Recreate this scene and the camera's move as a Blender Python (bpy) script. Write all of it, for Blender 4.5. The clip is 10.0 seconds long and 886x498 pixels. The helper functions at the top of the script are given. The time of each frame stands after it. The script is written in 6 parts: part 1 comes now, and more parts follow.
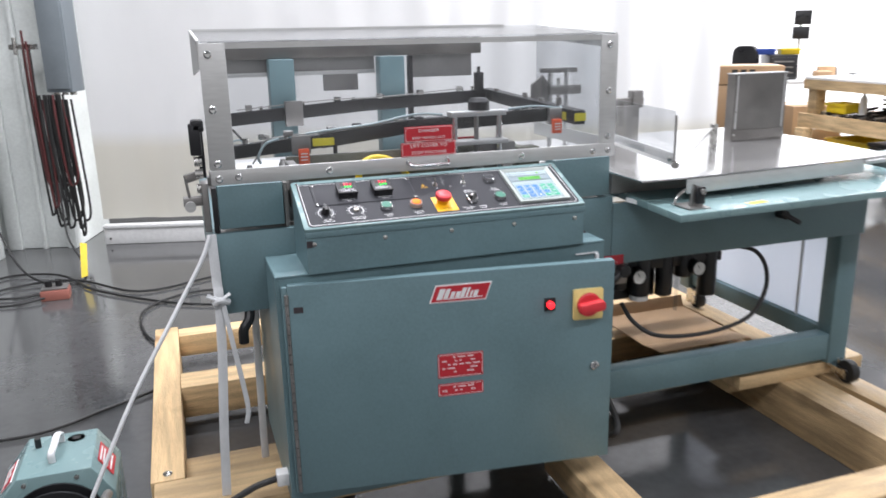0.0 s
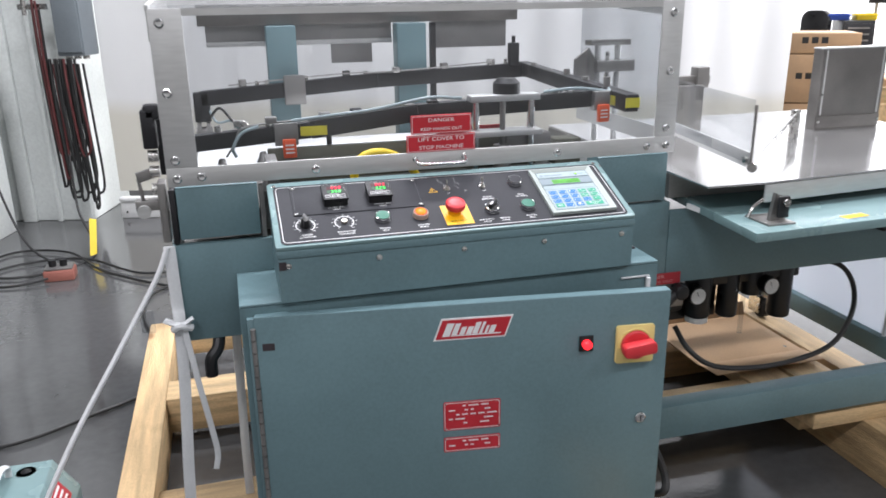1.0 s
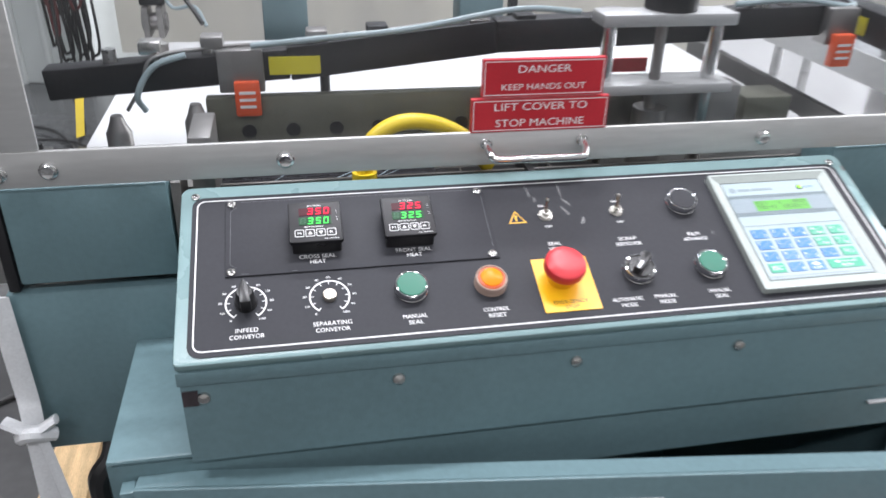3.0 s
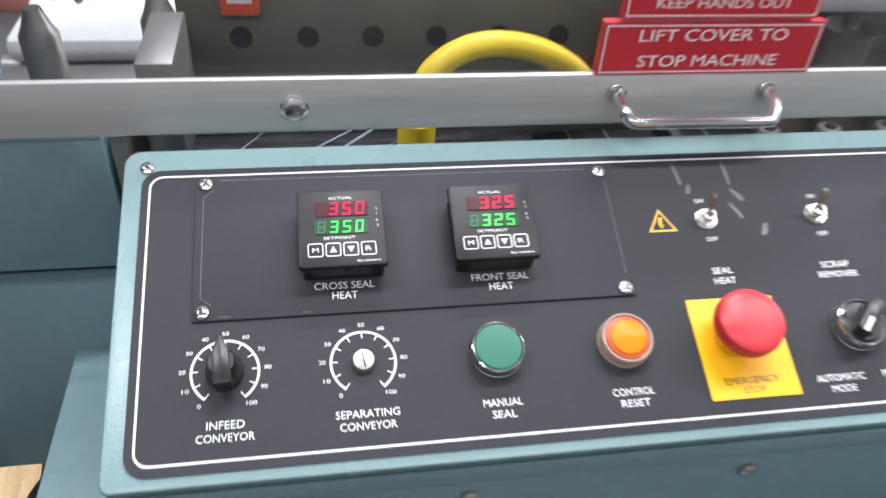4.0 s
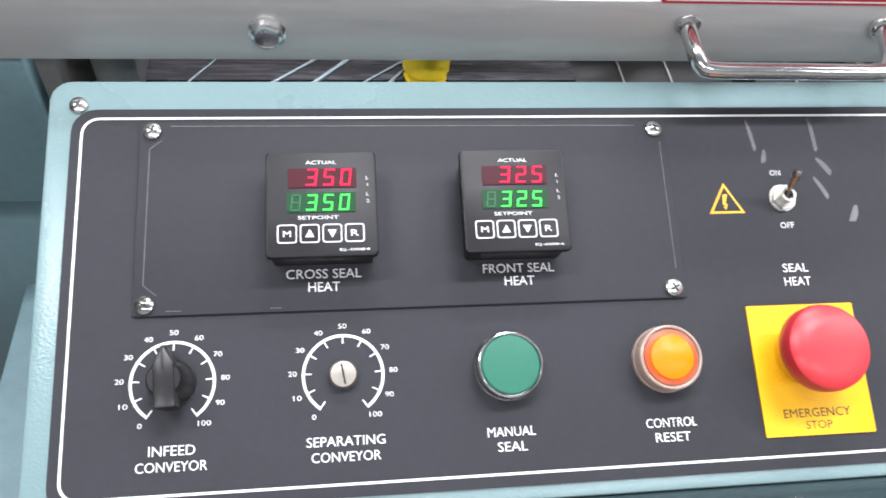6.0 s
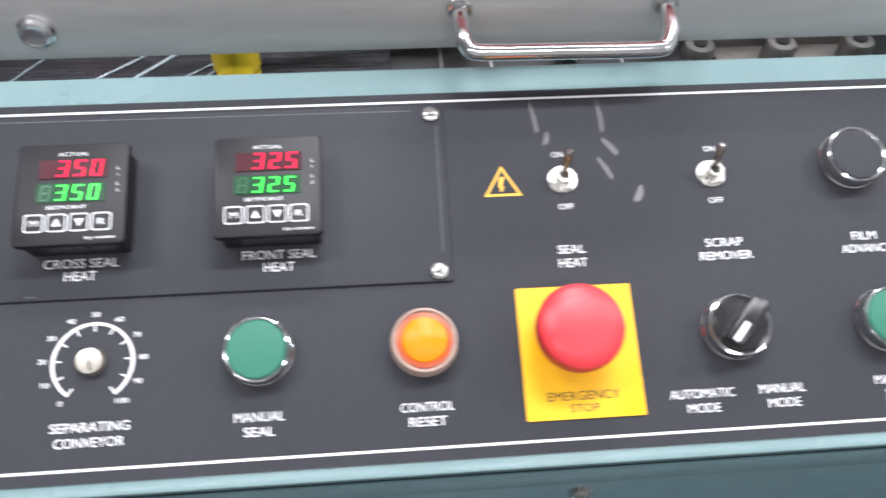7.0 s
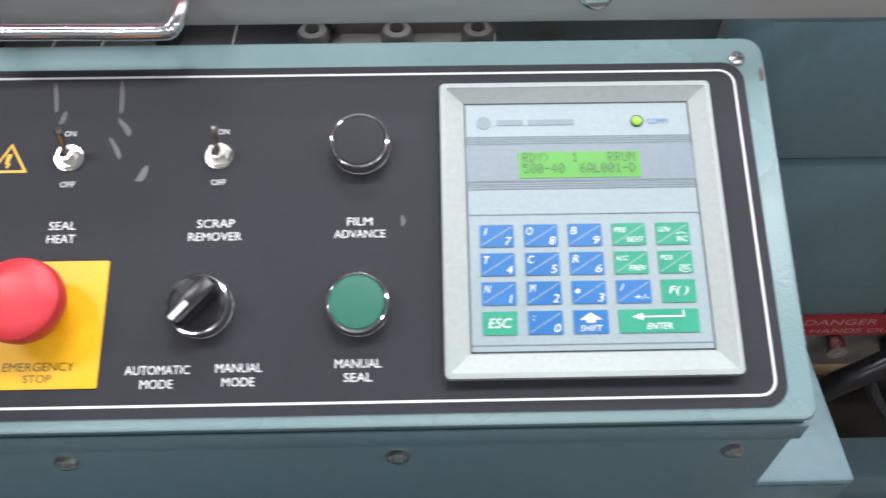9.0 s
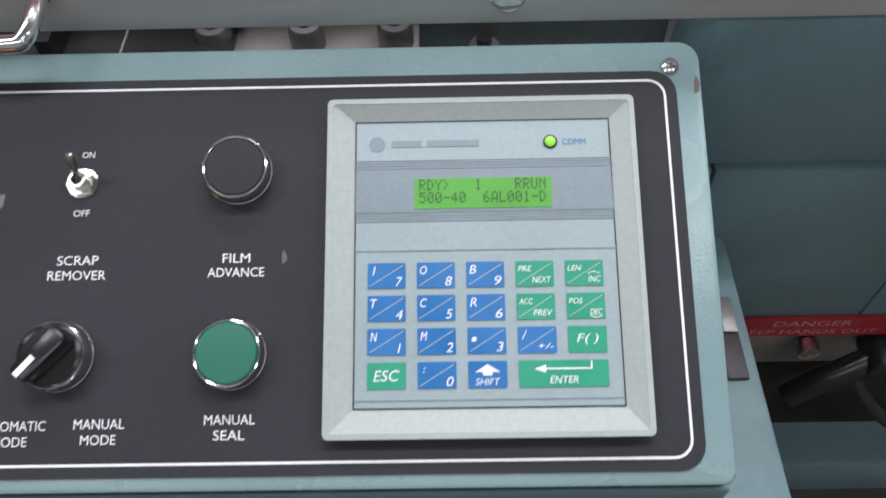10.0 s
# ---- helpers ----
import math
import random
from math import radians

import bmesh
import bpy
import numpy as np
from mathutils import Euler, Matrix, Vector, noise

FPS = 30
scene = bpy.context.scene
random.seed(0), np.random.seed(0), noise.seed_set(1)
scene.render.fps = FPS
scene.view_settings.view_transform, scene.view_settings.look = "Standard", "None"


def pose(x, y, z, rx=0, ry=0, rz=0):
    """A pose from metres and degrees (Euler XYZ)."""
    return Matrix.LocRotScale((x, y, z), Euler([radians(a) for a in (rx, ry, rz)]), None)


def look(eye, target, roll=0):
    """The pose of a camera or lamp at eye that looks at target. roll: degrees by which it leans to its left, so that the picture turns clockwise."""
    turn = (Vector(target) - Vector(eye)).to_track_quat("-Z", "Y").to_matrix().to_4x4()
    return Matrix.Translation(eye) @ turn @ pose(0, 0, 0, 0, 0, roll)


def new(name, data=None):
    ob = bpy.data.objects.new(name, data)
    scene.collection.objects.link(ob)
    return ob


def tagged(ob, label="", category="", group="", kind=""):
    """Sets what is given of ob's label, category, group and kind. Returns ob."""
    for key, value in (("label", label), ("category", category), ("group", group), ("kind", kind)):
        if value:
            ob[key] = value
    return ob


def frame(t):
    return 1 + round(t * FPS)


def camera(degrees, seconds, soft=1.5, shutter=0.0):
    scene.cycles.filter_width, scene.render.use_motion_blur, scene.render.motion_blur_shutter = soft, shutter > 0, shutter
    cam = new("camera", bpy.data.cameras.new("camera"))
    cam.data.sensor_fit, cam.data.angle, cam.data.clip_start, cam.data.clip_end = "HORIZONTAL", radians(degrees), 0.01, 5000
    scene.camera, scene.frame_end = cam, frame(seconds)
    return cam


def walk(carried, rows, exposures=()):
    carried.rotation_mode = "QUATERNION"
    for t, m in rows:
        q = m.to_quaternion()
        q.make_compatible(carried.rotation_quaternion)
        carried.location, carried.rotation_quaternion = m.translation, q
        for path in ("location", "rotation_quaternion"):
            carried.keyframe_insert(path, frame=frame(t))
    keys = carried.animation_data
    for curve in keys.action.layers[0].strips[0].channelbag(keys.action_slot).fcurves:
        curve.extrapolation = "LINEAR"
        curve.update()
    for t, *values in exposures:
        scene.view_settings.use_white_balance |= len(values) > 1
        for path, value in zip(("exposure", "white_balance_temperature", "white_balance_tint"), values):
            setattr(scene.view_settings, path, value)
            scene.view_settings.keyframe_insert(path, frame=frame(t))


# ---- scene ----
cam = camera(59.1, 10.0, 1.6, 0.5)
ROWS = [
    (0.0, -0.6023, -1.7127, 1.3106, -19.00, -15.29, 1.17),
    (0.5, -0.4832, -1.5295, 1.3252, -16.01, -15.79, 0.49),
    (1.0, -0.4102, -1.3540, 1.3178, -15.46, -17.91, 0.80),
    (1.5, -0.3880, -1.1148, 1.3354, -18.06, -19.45, 0.31),
    (2.0, -0.3475, -0.9192, 1.3162, -18.33, -22.12, 0.40),
    (2.5, -0.2658, -0.7023, 1.3119, -14.42, -25.16, 0.70),
    (2.7, -0.2432, -0.6378, 1.3044, -12.61, -26.54, -0.05),
    (3.8, -0.2375, -0.2898, 1.2488, -9.00, -36.76, -3.41),
    (4.0, -0.2381, -0.2332, 1.2374, -8.63, -39.83, -3.49),
    (4.5, -0.2282, -0.1507, 1.2226, -7.22, -46.00, -3.90),
    (5.0, -0.2223, -0.1198, 1.2175, -5.12, -49.22, -3.77),
    (5.2, -0.2253, -0.1168, 1.2149, -4.68, -49.81, -4.09),
    (6.3, -0.2042, -0.1178, 1.2279, -6.39, -52.27, -4.69),
    (6.5, -0.1696, -0.1258, 1.2212, -6.31, -51.10, -3.03),
    (7.0, -0.0857, -0.1429, 1.2201, -4.56, -50.17, -1.31),
    (7.5, -0.0143, -0.1547, 1.2136, -2.68, -48.81, -2.26),
    (8.0, 0.0549, -0.1589, 1.2172, -1.82, -49.39, -1.83),
    (8.5, 0.1179, -0.1596, 1.2240, -1.46, -50.41, -0.86),
    (9.0, 0.1818, -0.1643, 1.2247, -1.18, -50.84, -0.04),
    (9.5, 0.2238, -0.1464, 1.2147, -0.96, -52.13, 1.25),
    (10.0, 0.2415, -0.1055, 1.2191, -0.42, -55.08, 1.06),
]
walk(cam, [(t, pose(x, y, z, 90 + pitch, roll, yaw)) for t, x, y, z, yaw, pitch, roll in ROWS],
     exposures=[(0.0, 0.34), (1.0, 0.28), (2.0, 0.27), (2.7, 0.28), (4.0, 0.26), (5.0, 0.34), (6.5, 0.44), (7.5, 0.31), (8.5, 0.05), (9.0, -0.12), (9.5, -0.30), (10.0, -0.54)])

# ---- light: a hall lit by ceiling strip lamps, plus daylight from a far loading door ----
world = bpy.data.worlds.new("hall_air")
scene.world = world
world.use_nodes = True
world.node_tree.nodes["Background"].inputs[0].default_value = (0.9, 0.9, 1.0, 1)
world.node_tree.nodes["Background"].inputs[1].default_value = 0.3


def area(name, loc, target, sx, sy, watts, col=(1, 1, 1)):
    d = bpy.data.lights.new(name, "AREA")
    d.shape, d.size, d.size_y, d.energy, d.color = "RECTANGLE", sx, sy, watts, col
    ob = new(name, d)
    ob.matrix_world = look(loc, target)
    return ob


LAMPS = [(-2.2, 0.2), (0.6, 0.6), (3.4, 0.6), (-2.2, -3.2), (0.8, -3.4), (4.2, -3.2), (4.6, 5.2), (7.2, 3.0), (0.4, 2.6)]
for lx, ly in LAMPS:
    area("strip_light", (lx, ly, 4.62), (lx, ly + 0.001, 0), 1.9, 0.24, 150 if ly > 2.9 else 135 if ly > 2.0 else 98 if ly > 0 else 70, (0.935, 0.935, 1.0))
# daylight through the loading door far behind the benches
area("daylight", (9.9, 4.5, 2.0), (0, 1.5, 1.0), 4.0, 3.2, 900, (0.97, 0.97, 1.0))


# ---- materials ----
def mat(name, col, rough=0.5, metal=0.0, var=0.12, scale=6.0, bump=0.0, bscale=300.0, rvar=0.1, emit=0.0, fine=0.06, coat=0.0, spec=0.5, each=0.0, stretch=(1, 1, 1)):
    m = bpy.data.materials.new(name)
    m.use_nodes = True
    nt = m.node_tree
    p = nt.nodes["Principled BSDF"]
    p.inputs["Metallic"].default_value = metal
    p.inputs["Coat Weight"].default_value = coat
    p.inputs["Specular IOR Level"].default_value = spec
    L = nt.links.new
    tc = nt.nodes.new("ShaderNodeTexCoord")
    mp = nt.nodes.new("ShaderNodeMapping")
    mp.inputs["Scale"].default_value = stretch
    L(tc.outputs["Object"], mp.inputs["Vector"])
    big = nt.nodes.new("ShaderNodeTexNoise")
    big.inputs["Scale"].default_value, big.inputs["Detail"].default_value = scale, 6
    small = nt.nodes.new("ShaderNodeTexNoise")
    small.inputs["Scale"].default_value, small.inputs["Detail"].default_value = scale * 28, 3
    for n in (big, small):
        L(mp.outputs[0], n.inputs["Vector"])
    oi = nt.nodes.new("ShaderNodeObjectInfo")
    add = nt.nodes.new("ShaderNodeMath")
    add.operation = "MULTIPLY_ADD"
    L(small.outputs[0], add.inputs[0])
    add.inputs[1].default_value = fine / max(var, 1e-3)
    L(big.outputs[0], add.inputs[2])
    ramp = nt.nodes.new("ShaderNodeMapRange")
    h = 0.5 * fine / max(var, 1e-3)
    for i, v in enumerate((0.28 + h, 0.72 + h, 1 - var, 1 + var)):
        ramp.inputs[i + 1].default_value = v
    L(add.outputs[0], ramp.inputs[0])
    mul = nt.nodes.new("ShaderNodeMix")
    mul.data_type, mul.blend_type = "RGBA", "MULTIPLY"
    mul.inputs["Factor"].default_value = 1
    mul.inputs["A"].default_value = (*col, 1)
    L(ramp.outputs[0], mul.inputs["B"])
    if each:
        er = nt.nodes.new("ShaderNodeMapRange")
        for i, v in enumerate((0, 1, 1 - each, 1 + each)):
            er.inputs[i + 1].default_value = v
        L(oi.outputs["Random"], er.inputs[0])
        m2 = nt.nodes.new("ShaderNodeMix")
        m2.data_type, m2.blend_type = "RGBA", "MULTIPLY"
        m2.inputs["Factor"].default_value = 1
        L(mul.outputs["Result"], m2.inputs["A"]), L(er.outputs[0], m2.inputs["B"])
        mul = m2
    L(mul.outputs["Result"], p.inputs["Base Color"])
    rr = nt.nodes.new("ShaderNodeMapRange")
    for i, v in enumerate((0.3, 0.7, max(0.02, rough - rvar), min(1, rough + rvar))):
        rr.inputs[i + 1].default_value = v
    L(big.outputs[0], rr.inputs[0])
    L(rr.outputs[0], p.inputs["Roughness"])
    if bump:
        bn = nt.nodes.new("ShaderNodeTexNoise")
        bn.inputs["Scale"].default_value, bn.inputs["Detail"].default_value = bscale, 2
        L(mp.outputs[0], bn.inputs["Vector"])
        b = nt.nodes.new("ShaderNodeBump")
        b.inputs["Strength"].default_value, b.inputs["Distance"].default_value = bump, 0.6 / bscale
        L(bn.outputs[0], b.inputs["Height"])
        L(b.outputs[0], p.inputs["Normal"])
    if emit:
        p.inputs["Emission Color"].default_value = (*col, 1)
        p.inputs["Emission Strength"].default_value = emit
    return m


def clear(name, tint=(1, 1, 1), gloss=0.05, haze=0.03):
    """Clear acrylic sheet: see-through with a mirror-like skin and a little dust."""
    m = bpy.data.materials.new(name)
    m.use_nodes = True
    nt = m.node_tree
    nt.nodes.remove(nt.nodes["Principled BSDF"])
    out = nt.nodes["Material Output"]
    L = nt.links.new
    tr, gl, df = (nt.nodes.new("ShaderNodeBsdf" + k) for k in ("Transparent", "Glossy", "Diffuse"))
    tr.inputs[0].default_value = (*tint, 1)
    gl.inputs[1].default_value = gloss
    lw = nt.nodes.new("ShaderNodeLayerWeight")
    lw.inputs[0].default_value = 0.5
    pw = nt.nodes.new("ShaderNodeMath")
    pw.operation, pw.inputs[1].default_value = "POWER", 4.0
    L(lw.outputs["Facing"], pw.inputs[0])
    fr = nt.nodes.new("ShaderNodeMath")
    fr.operation, fr.inputs[1].default_value, fr.inputs[2].default_value = "MULTIPLY_ADD", 0.6, 0.03
    L(pw.outputs[0], fr.inputs[0])
    tc = nt.nodes.new("ShaderNodeTexCoord")
    nz = nt.nodes.new("ShaderNodeTexNoise")
    nz.inputs["Scale"].default_value, nz.inputs["Detail"].default_value = 7, 8
    L(tc.outputs["Object"], nz.inputs["Vector"])
    mr = nt.nodes.new("ShaderNodeMapRange")
    for i, v in enumerate((0.4, 0.75, haze * 0.3, haze * 2)):
        mr.inputs[i + 1].default_value = v
    L(nz.outputs[0], mr.inputs[0])
    a, b = nt.nodes.new("ShaderNodeMixShader"), nt.nodes.new("ShaderNodeMixShader")
    L(mr.outputs[0], a.inputs[0]), L(tr.outputs[0], a.inputs[1]), L(df.outputs[0], a.inputs[2])
    L(fr.outputs[0], b.inputs[0]), L(a.outputs[0], b.inputs[1]), L(gl.outputs[0], b.inputs[2])
    L(b.outputs[0], out.inputs[0])
    return m


TEAL = mat("teal_enamel", (0.128, 0.207, 0.226), 0.40, 0, 0.10, 5, 0.2, 620, 0.08)
TEAL_L = mat("teal_hammered_enamel", (0.185, 0.280, 0.285), 0.26, 0, 0.08, 7, 0.26, 760, 0.07, fine=0.02)
BLACK = mat("black_plastic", (0.012, 0.012, 0.013), 0.35, 0, 0.2, 20)
WORN = mat("rubbed_grey_edge", (0.10, 0.10, 0.11), 0.5, 0, 0.4, 200)
OVERLAY = mat("charcoal_overlay", (0.034, 0.035, 0.0405), 0.56, 0, 0.10, 9, 0.06, 900, 0.06, spec=0.16, fine=0.05)
STEEL = mat("brushed_stainless", (0.56, 0.56, 0.55), 0.48, 0.55, 0.06, 5, 0.06, 160, 0.05, stretch=(0.15, 1, 1))
DULL = mat("dull_steel", (0.30, 0.29, 0.28), 0.45, 0.8, 0.2, 9, 0.1, 200)
NICKEL = mat("nickel_plate", (0.46, 0.45, 0.42), 0.28, 1.0, 0.1, 60, rvar=0.06)
CHROME = mat("chrome", (0.70, 0.70, 0.70), 0.14, 1.0, 0.05, 20, rvar=0.05)
ZINC = mat("zinc_screw", (0.55, 0.54, 0.52), 0.25, 1.0, 0.12, 60)
IRON = mat("black_bar", (0.016, 0.016, 0.018), 0.5, 0.2, 0.25, 14, 0.1, 160)
OLIVE = mat("olive_grey_plate", (0.135, 0.135, 0.105), 0.5, 0.3, 0.2, 10, 0.1, 150)
WHITE = mat("white_ink", (0.80, 0.80, 0.80), 0.5, 0, 0.06, 60)
INK = mat("black_ink", (0.02, 0.02, 0.02), 0.5, 0, 0.1, 60)
RED = mat("red_label", (0.50, 0.022, 0.035), 0.4, 0, 0.08, 20)
REDCAP = mat("red_mushroom_plastic", (0.62, 0.035, 0.045), 0.42, 0, 0.07, 30, 0.05, 500)
YELLOW = mat("yellow_label", (0.85, 0.46, 0.010), 0.4, 0, 0.06, 30)
CREAM = mat("cream_yellow_plate", (0.78, 0.62, 0.24), 0.4, 0, 0.08, 30)
GREEN = mat("green_button_cap", (0.012, 0.135, 0.085), 0.5, 0, 0.06, 40)
ORANGE = mat("orange_lens", (0.90, 0.19, 0.0), 0.4, 0, 0.06, 40, emit=0.28, spec=0.3)
RINGP = mat("pinkish_plastic_ring", (0.40, 0.29, 0.24), 0.3, 0, 0.06, 40)
GREYK = mat("pale_grey_bezel", (0.37, 0.41, 0.39), 0.45, 0, 0.07, 14, 0.05, 700)
GREYF = mat("keypad_film", (0.30, 0.37, 0.385), 0.4, 0, 0.05, 14)
GREYD = mat("keypad_band", (0.20, 0.25, 0.28), 0.4, 0, 0.05, 14)
BLUEK = mat("blue_key", (0.018, 0.150, 0.40), 0.4, 0, 0.06, 40)
GREENK = mat("green_key", (0.022, 0.30, 0.18), 0.4, 0, 0.06, 40)
LCD = mat("green_lcd", (0.075, 0.33, 0.03), 0.4, 0, 0.1, 40, emit=0.16)
LCDINK = mat("lcd_ink", (0.02, 0.09, 0.01), 0.4, 0, 0.1, 40)
LEDR = mat("red_led", (1.0, 0.012, 0.055), 0.5, 0, 0.02, 40, emit=1.5, spec=0.1)
LEDG = mat("green_led", (0.03, 0.9, 0.06), 0.4, 0, 0.02, 40, emit=1.5)
WINR = mat("red_display_window", (0.055, 0.008, 0.014), 0.4, 0, 0.1, 40, spec=0.15)
WING = mat("green_display_window", (0.010, 0.060, 0.022), 0.4, 0, 0.1, 40, spec=0.15)
LAMPR = mat("red_lamp", (1.0, 0.02, 0.03), 0.3, 0, 0.05, 40, emit=1.6)
ACRYL = clear("clear_acrylic", (0.86, 0.87, 0.88), 0.05, 0.014)
YHOSE = mat("yellow_hose", (0.80, 0.58, 0.03), 0.35, 0, 0.06, 20)
WOOD = mat("pine", (0.56, 0.395, 0.215), 0.6, 0, 0.30, 9, 0.4, 70, fine=0.22, stretch=(5, 0.45, 5), each=0.22)
WOODX = mat("pine_crosswise", (0.57, 0.405, 0.22), 0.6, 0, 0.30, 9, 0.4, 70, fine=0.22, stretch=(0.45, 5, 5), each=0.22)


def knots(m, stretch):
    """Dark oval knots and a few grey smudges on sawn timber."""
    nt = m.node_tree
    base = nt.nodes["Principled BSDF"].inputs["Base Color"]
    src = base.links[0].from_socket
    tc, mp = nt.nodes.new("ShaderNodeTexCoord"), nt.nodes.new("ShaderNodeMapping")
    mp.inputs["Scale"].default_value = stretch
    nt.links.new(tc.outputs["Object"], mp.inputs["Vector"])
    for tex, lo, hi, tone in (("ShaderNodeTexVoronoi", 0.16, 0.06, (0.34, 0.22, 0.14, 1)), ("ShaderNodeTexNoise", 0.60, 0.74, (0.50, 0.47, 0.44, 1))):
        n = nt.nodes.new(tex)
        n.inputs["Scale"].default_value = 5.0
        nt.links.new(mp.outputs[0], n.inputs["Vector"])
        r = nt.nodes.new("ShaderNodeMapRange")
        for i, v in enumerate((lo, hi, 0.0, 0.8)):
            r.inputs[i + 1].default_value = v
        nt.links.new(n.outputs[0], r.inputs[0])
        mx = nt.nodes.new("ShaderNodeMix")
        mx.data_type, mx.blend_type = "RGBA", "MULTIPLY"
        mx.inputs["B"].default_value = tone
        nt.links.new(r.outputs[0], mx.inputs["Factor"])
        nt.links.new(src, mx.inputs["A"])
        src = mx.outputs["Result"]
    nt.links.new(src, base)


knots(WOOD, (1.6, 0.7, 1.6))
knots(WOODX, (0.7, 1.6, 1.6))
FLOORM = mat("polished_concrete", (0.076, 0.077, 0.078), 0.10, 0, 0.32, 1.1, 0.03, 60, 0.09, fine=0.08, spec=0.68)
CURT = mat("white_vinyl_curtain", (0.82, 0.82, 0.82), 0.45, 0, 0.02, 1.2, 0.03, 40, fine=0.01)
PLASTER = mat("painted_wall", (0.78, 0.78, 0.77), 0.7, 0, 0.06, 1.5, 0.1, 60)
# unseen ceiling, set dark to cut its reflection in the operator panel
CEIL = mat("dim_unseen_ceiling", (0.36, 0.37, 0.38), 0.7, 0, 0.1, 1.5)
# tone for unseen walls, darkened to dim the steel's reflections
DIMWALL = mat("dim_unseen_wall", (0.30, 0.30, 0.29), 0.7, 0, 0.1, 1.5)
GREYW = mat("pale_grey_column_paint", (0.72, 0.75, 0.73), 0.5, 0, 0.12, 2, 0.1, 60)
GREYP = mat("grey_sheet_metal", (0.27, 0.265, 0.26), 0.42, 0.6, 0.2, 6, 0.06, 120)
GREYBX = mat("grey_enclosure_paint", (0.20, 0.23, 0.25), 0.45, 0, 0.08, 6)
CABLE = mat("black_cable", (0.018, 0.018, 0.018), 0.5, 0, 0.2, 30)
CABLER = mat("dark_red_cable", (0.085, 0.018, 0.018), 0.5, 0, 0.2, 30)
CARD = mat("cardboard", (0.43, 0.28, 0.16), 0.75, 0, 0.12, 5, 0.1, 120)
PAPER = mat("white_paper", (0.78, 0.78, 0.77), 0.6, 0, 0.05, 8)
STRAP = mat("white_strap_film", (0.72, 0.73, 0.74), 0.4, 0, 0.08, 12)
BLUEB = mat("blue_bin", (0.02, 0.07, 0.36), 0.4, 0, 0.1, 10)
YBIN = mat("yellow_bin", (0.75, 0.55, 0.02), 0.4, 0, 0.1, 10)
ORTAB = mat("orange_tab", (0.75, 0.10, 0.03), 0.45, 0, 0.1, 30)
YTAG = mat("yellow_caution_label", (0.70, 0.62, 0.03), 0.45, 0, 0.1, 30)
RUBBER = mat("rubber", (0.02, 0.02, 0.02), 0.7, 0, 0.2, 30)
BLANK = mat("dark_blank", (0.05, 0.04, 0.045), 0.5, 0.2, 0.3, 60)
DARKST = mat("dark_stainless", (0.20, 0.19, 0.18), 0.42, 0.8, 0.2, 9, 0.1, 200)
BELT = mat("white_belt", (0.72, 0.72, 0.71), 0.5, 0, 0.06, 5, 0.1, 300)
BEZEL = mat("satin_black_bezel", (0.012, 0.012, 0.014), 0.45, 0, 0.15, 30, spec=0.3)
TILEW = mat("pale_panel", (0.70, 0.74, 0.78), 0.35, 0, 0.05, 2)

# the curtain's lower part is beige, with an uneven upper edge
cnt = CURT.node_tree
ctc, cxz, cmr, cmx, cnz = (cnt.nodes.new("ShaderNode" + k) for k in ("TexCoord", "SeparateXYZ", "MapRange", "Mix", "TexNoise"))
cnz.inputs["Scale"].default_value = 1.7
cad = cnt.nodes.new("ShaderNodeMath")
cad.operation, cad.inputs[1].default_value = "MULTIPLY_ADD", 0.1
cnt.links.new(ctc.outputs["Object"], cxz.inputs[0]), cnt.links.new(ctc.outputs["Object"], cnz.inputs["Vector"])
cnt.links.new(cnz.outputs[0], cad.inputs[0]), cnt.links.new(cxz.outputs[2], cad.inputs[2])
for ci, cv in enumerate((0.70, 0.80, 1.0, 0.0)):
    cmr.inputs[ci + 1].default_value = cv
cnt.links.new(cad.outputs[0], cmr.inputs[0])
cmx.data_type = "RGBA"
cmx.inputs["A"].default_value, cmx.inputs["B"].default_value = (0.82, 0.82, 0.82, 1), (0.74, 0.72, 0.66, 1)
cnt.links.new(cmr.outputs[0], cmx.inputs["Factor"])
cnt.links.new(cmx.outputs["Result"], cnt.nodes["Principled BSDF"].inputs["Base Color"])
# thin white sheet that lets some light through
SHEET = bpy.data.materials.new("translucent_white_sheet")
SHEET.use_nodes = True
snt = SHEET.node_tree
sdf, str_, smx = snt.nodes.new("ShaderNodeBsdfDiffuse"), snt.nodes.new("ShaderNodeBsdfTranslucent"), snt.nodes.new("ShaderNodeMixShader")
sdf.inputs[0].default_value, str_.inputs[0].default_value, smx.inputs[0].default_value = (0.8, 0.83, 0.87, 1), (0.85, 0.88, 0.93, 1), 0.6
snt.links.new(sdf.outputs[0], smx.inputs[1]), snt.links.new(str_.outputs[0], smx.inputs[2])
snt.links.new(smx.outputs[0], snt.nodes["Material Output"].inputs[0])

# ---- mesh helpers ----
def B(x0, x1, y0, y1, z0, z1, bev=0.0, seg=2):
    bm = bmesh.new()
    bmesh.ops.create_cube(bm, size=1)
    bm.transform(Matrix.Translation(((x0 + x1) / 2, (y0 + y1) / 2, (z0 + z1) / 2)) @ Matrix.Diagonal((abs(x1 - x0), abs(y1 - y0), abs(z1 - z0), 1)))
    if bev:
        bmesh.ops.bevel(bm, geom=bm.edges[:], offset=bev, segments=seg, profile=0.5, affect="EDGES")
    return bm


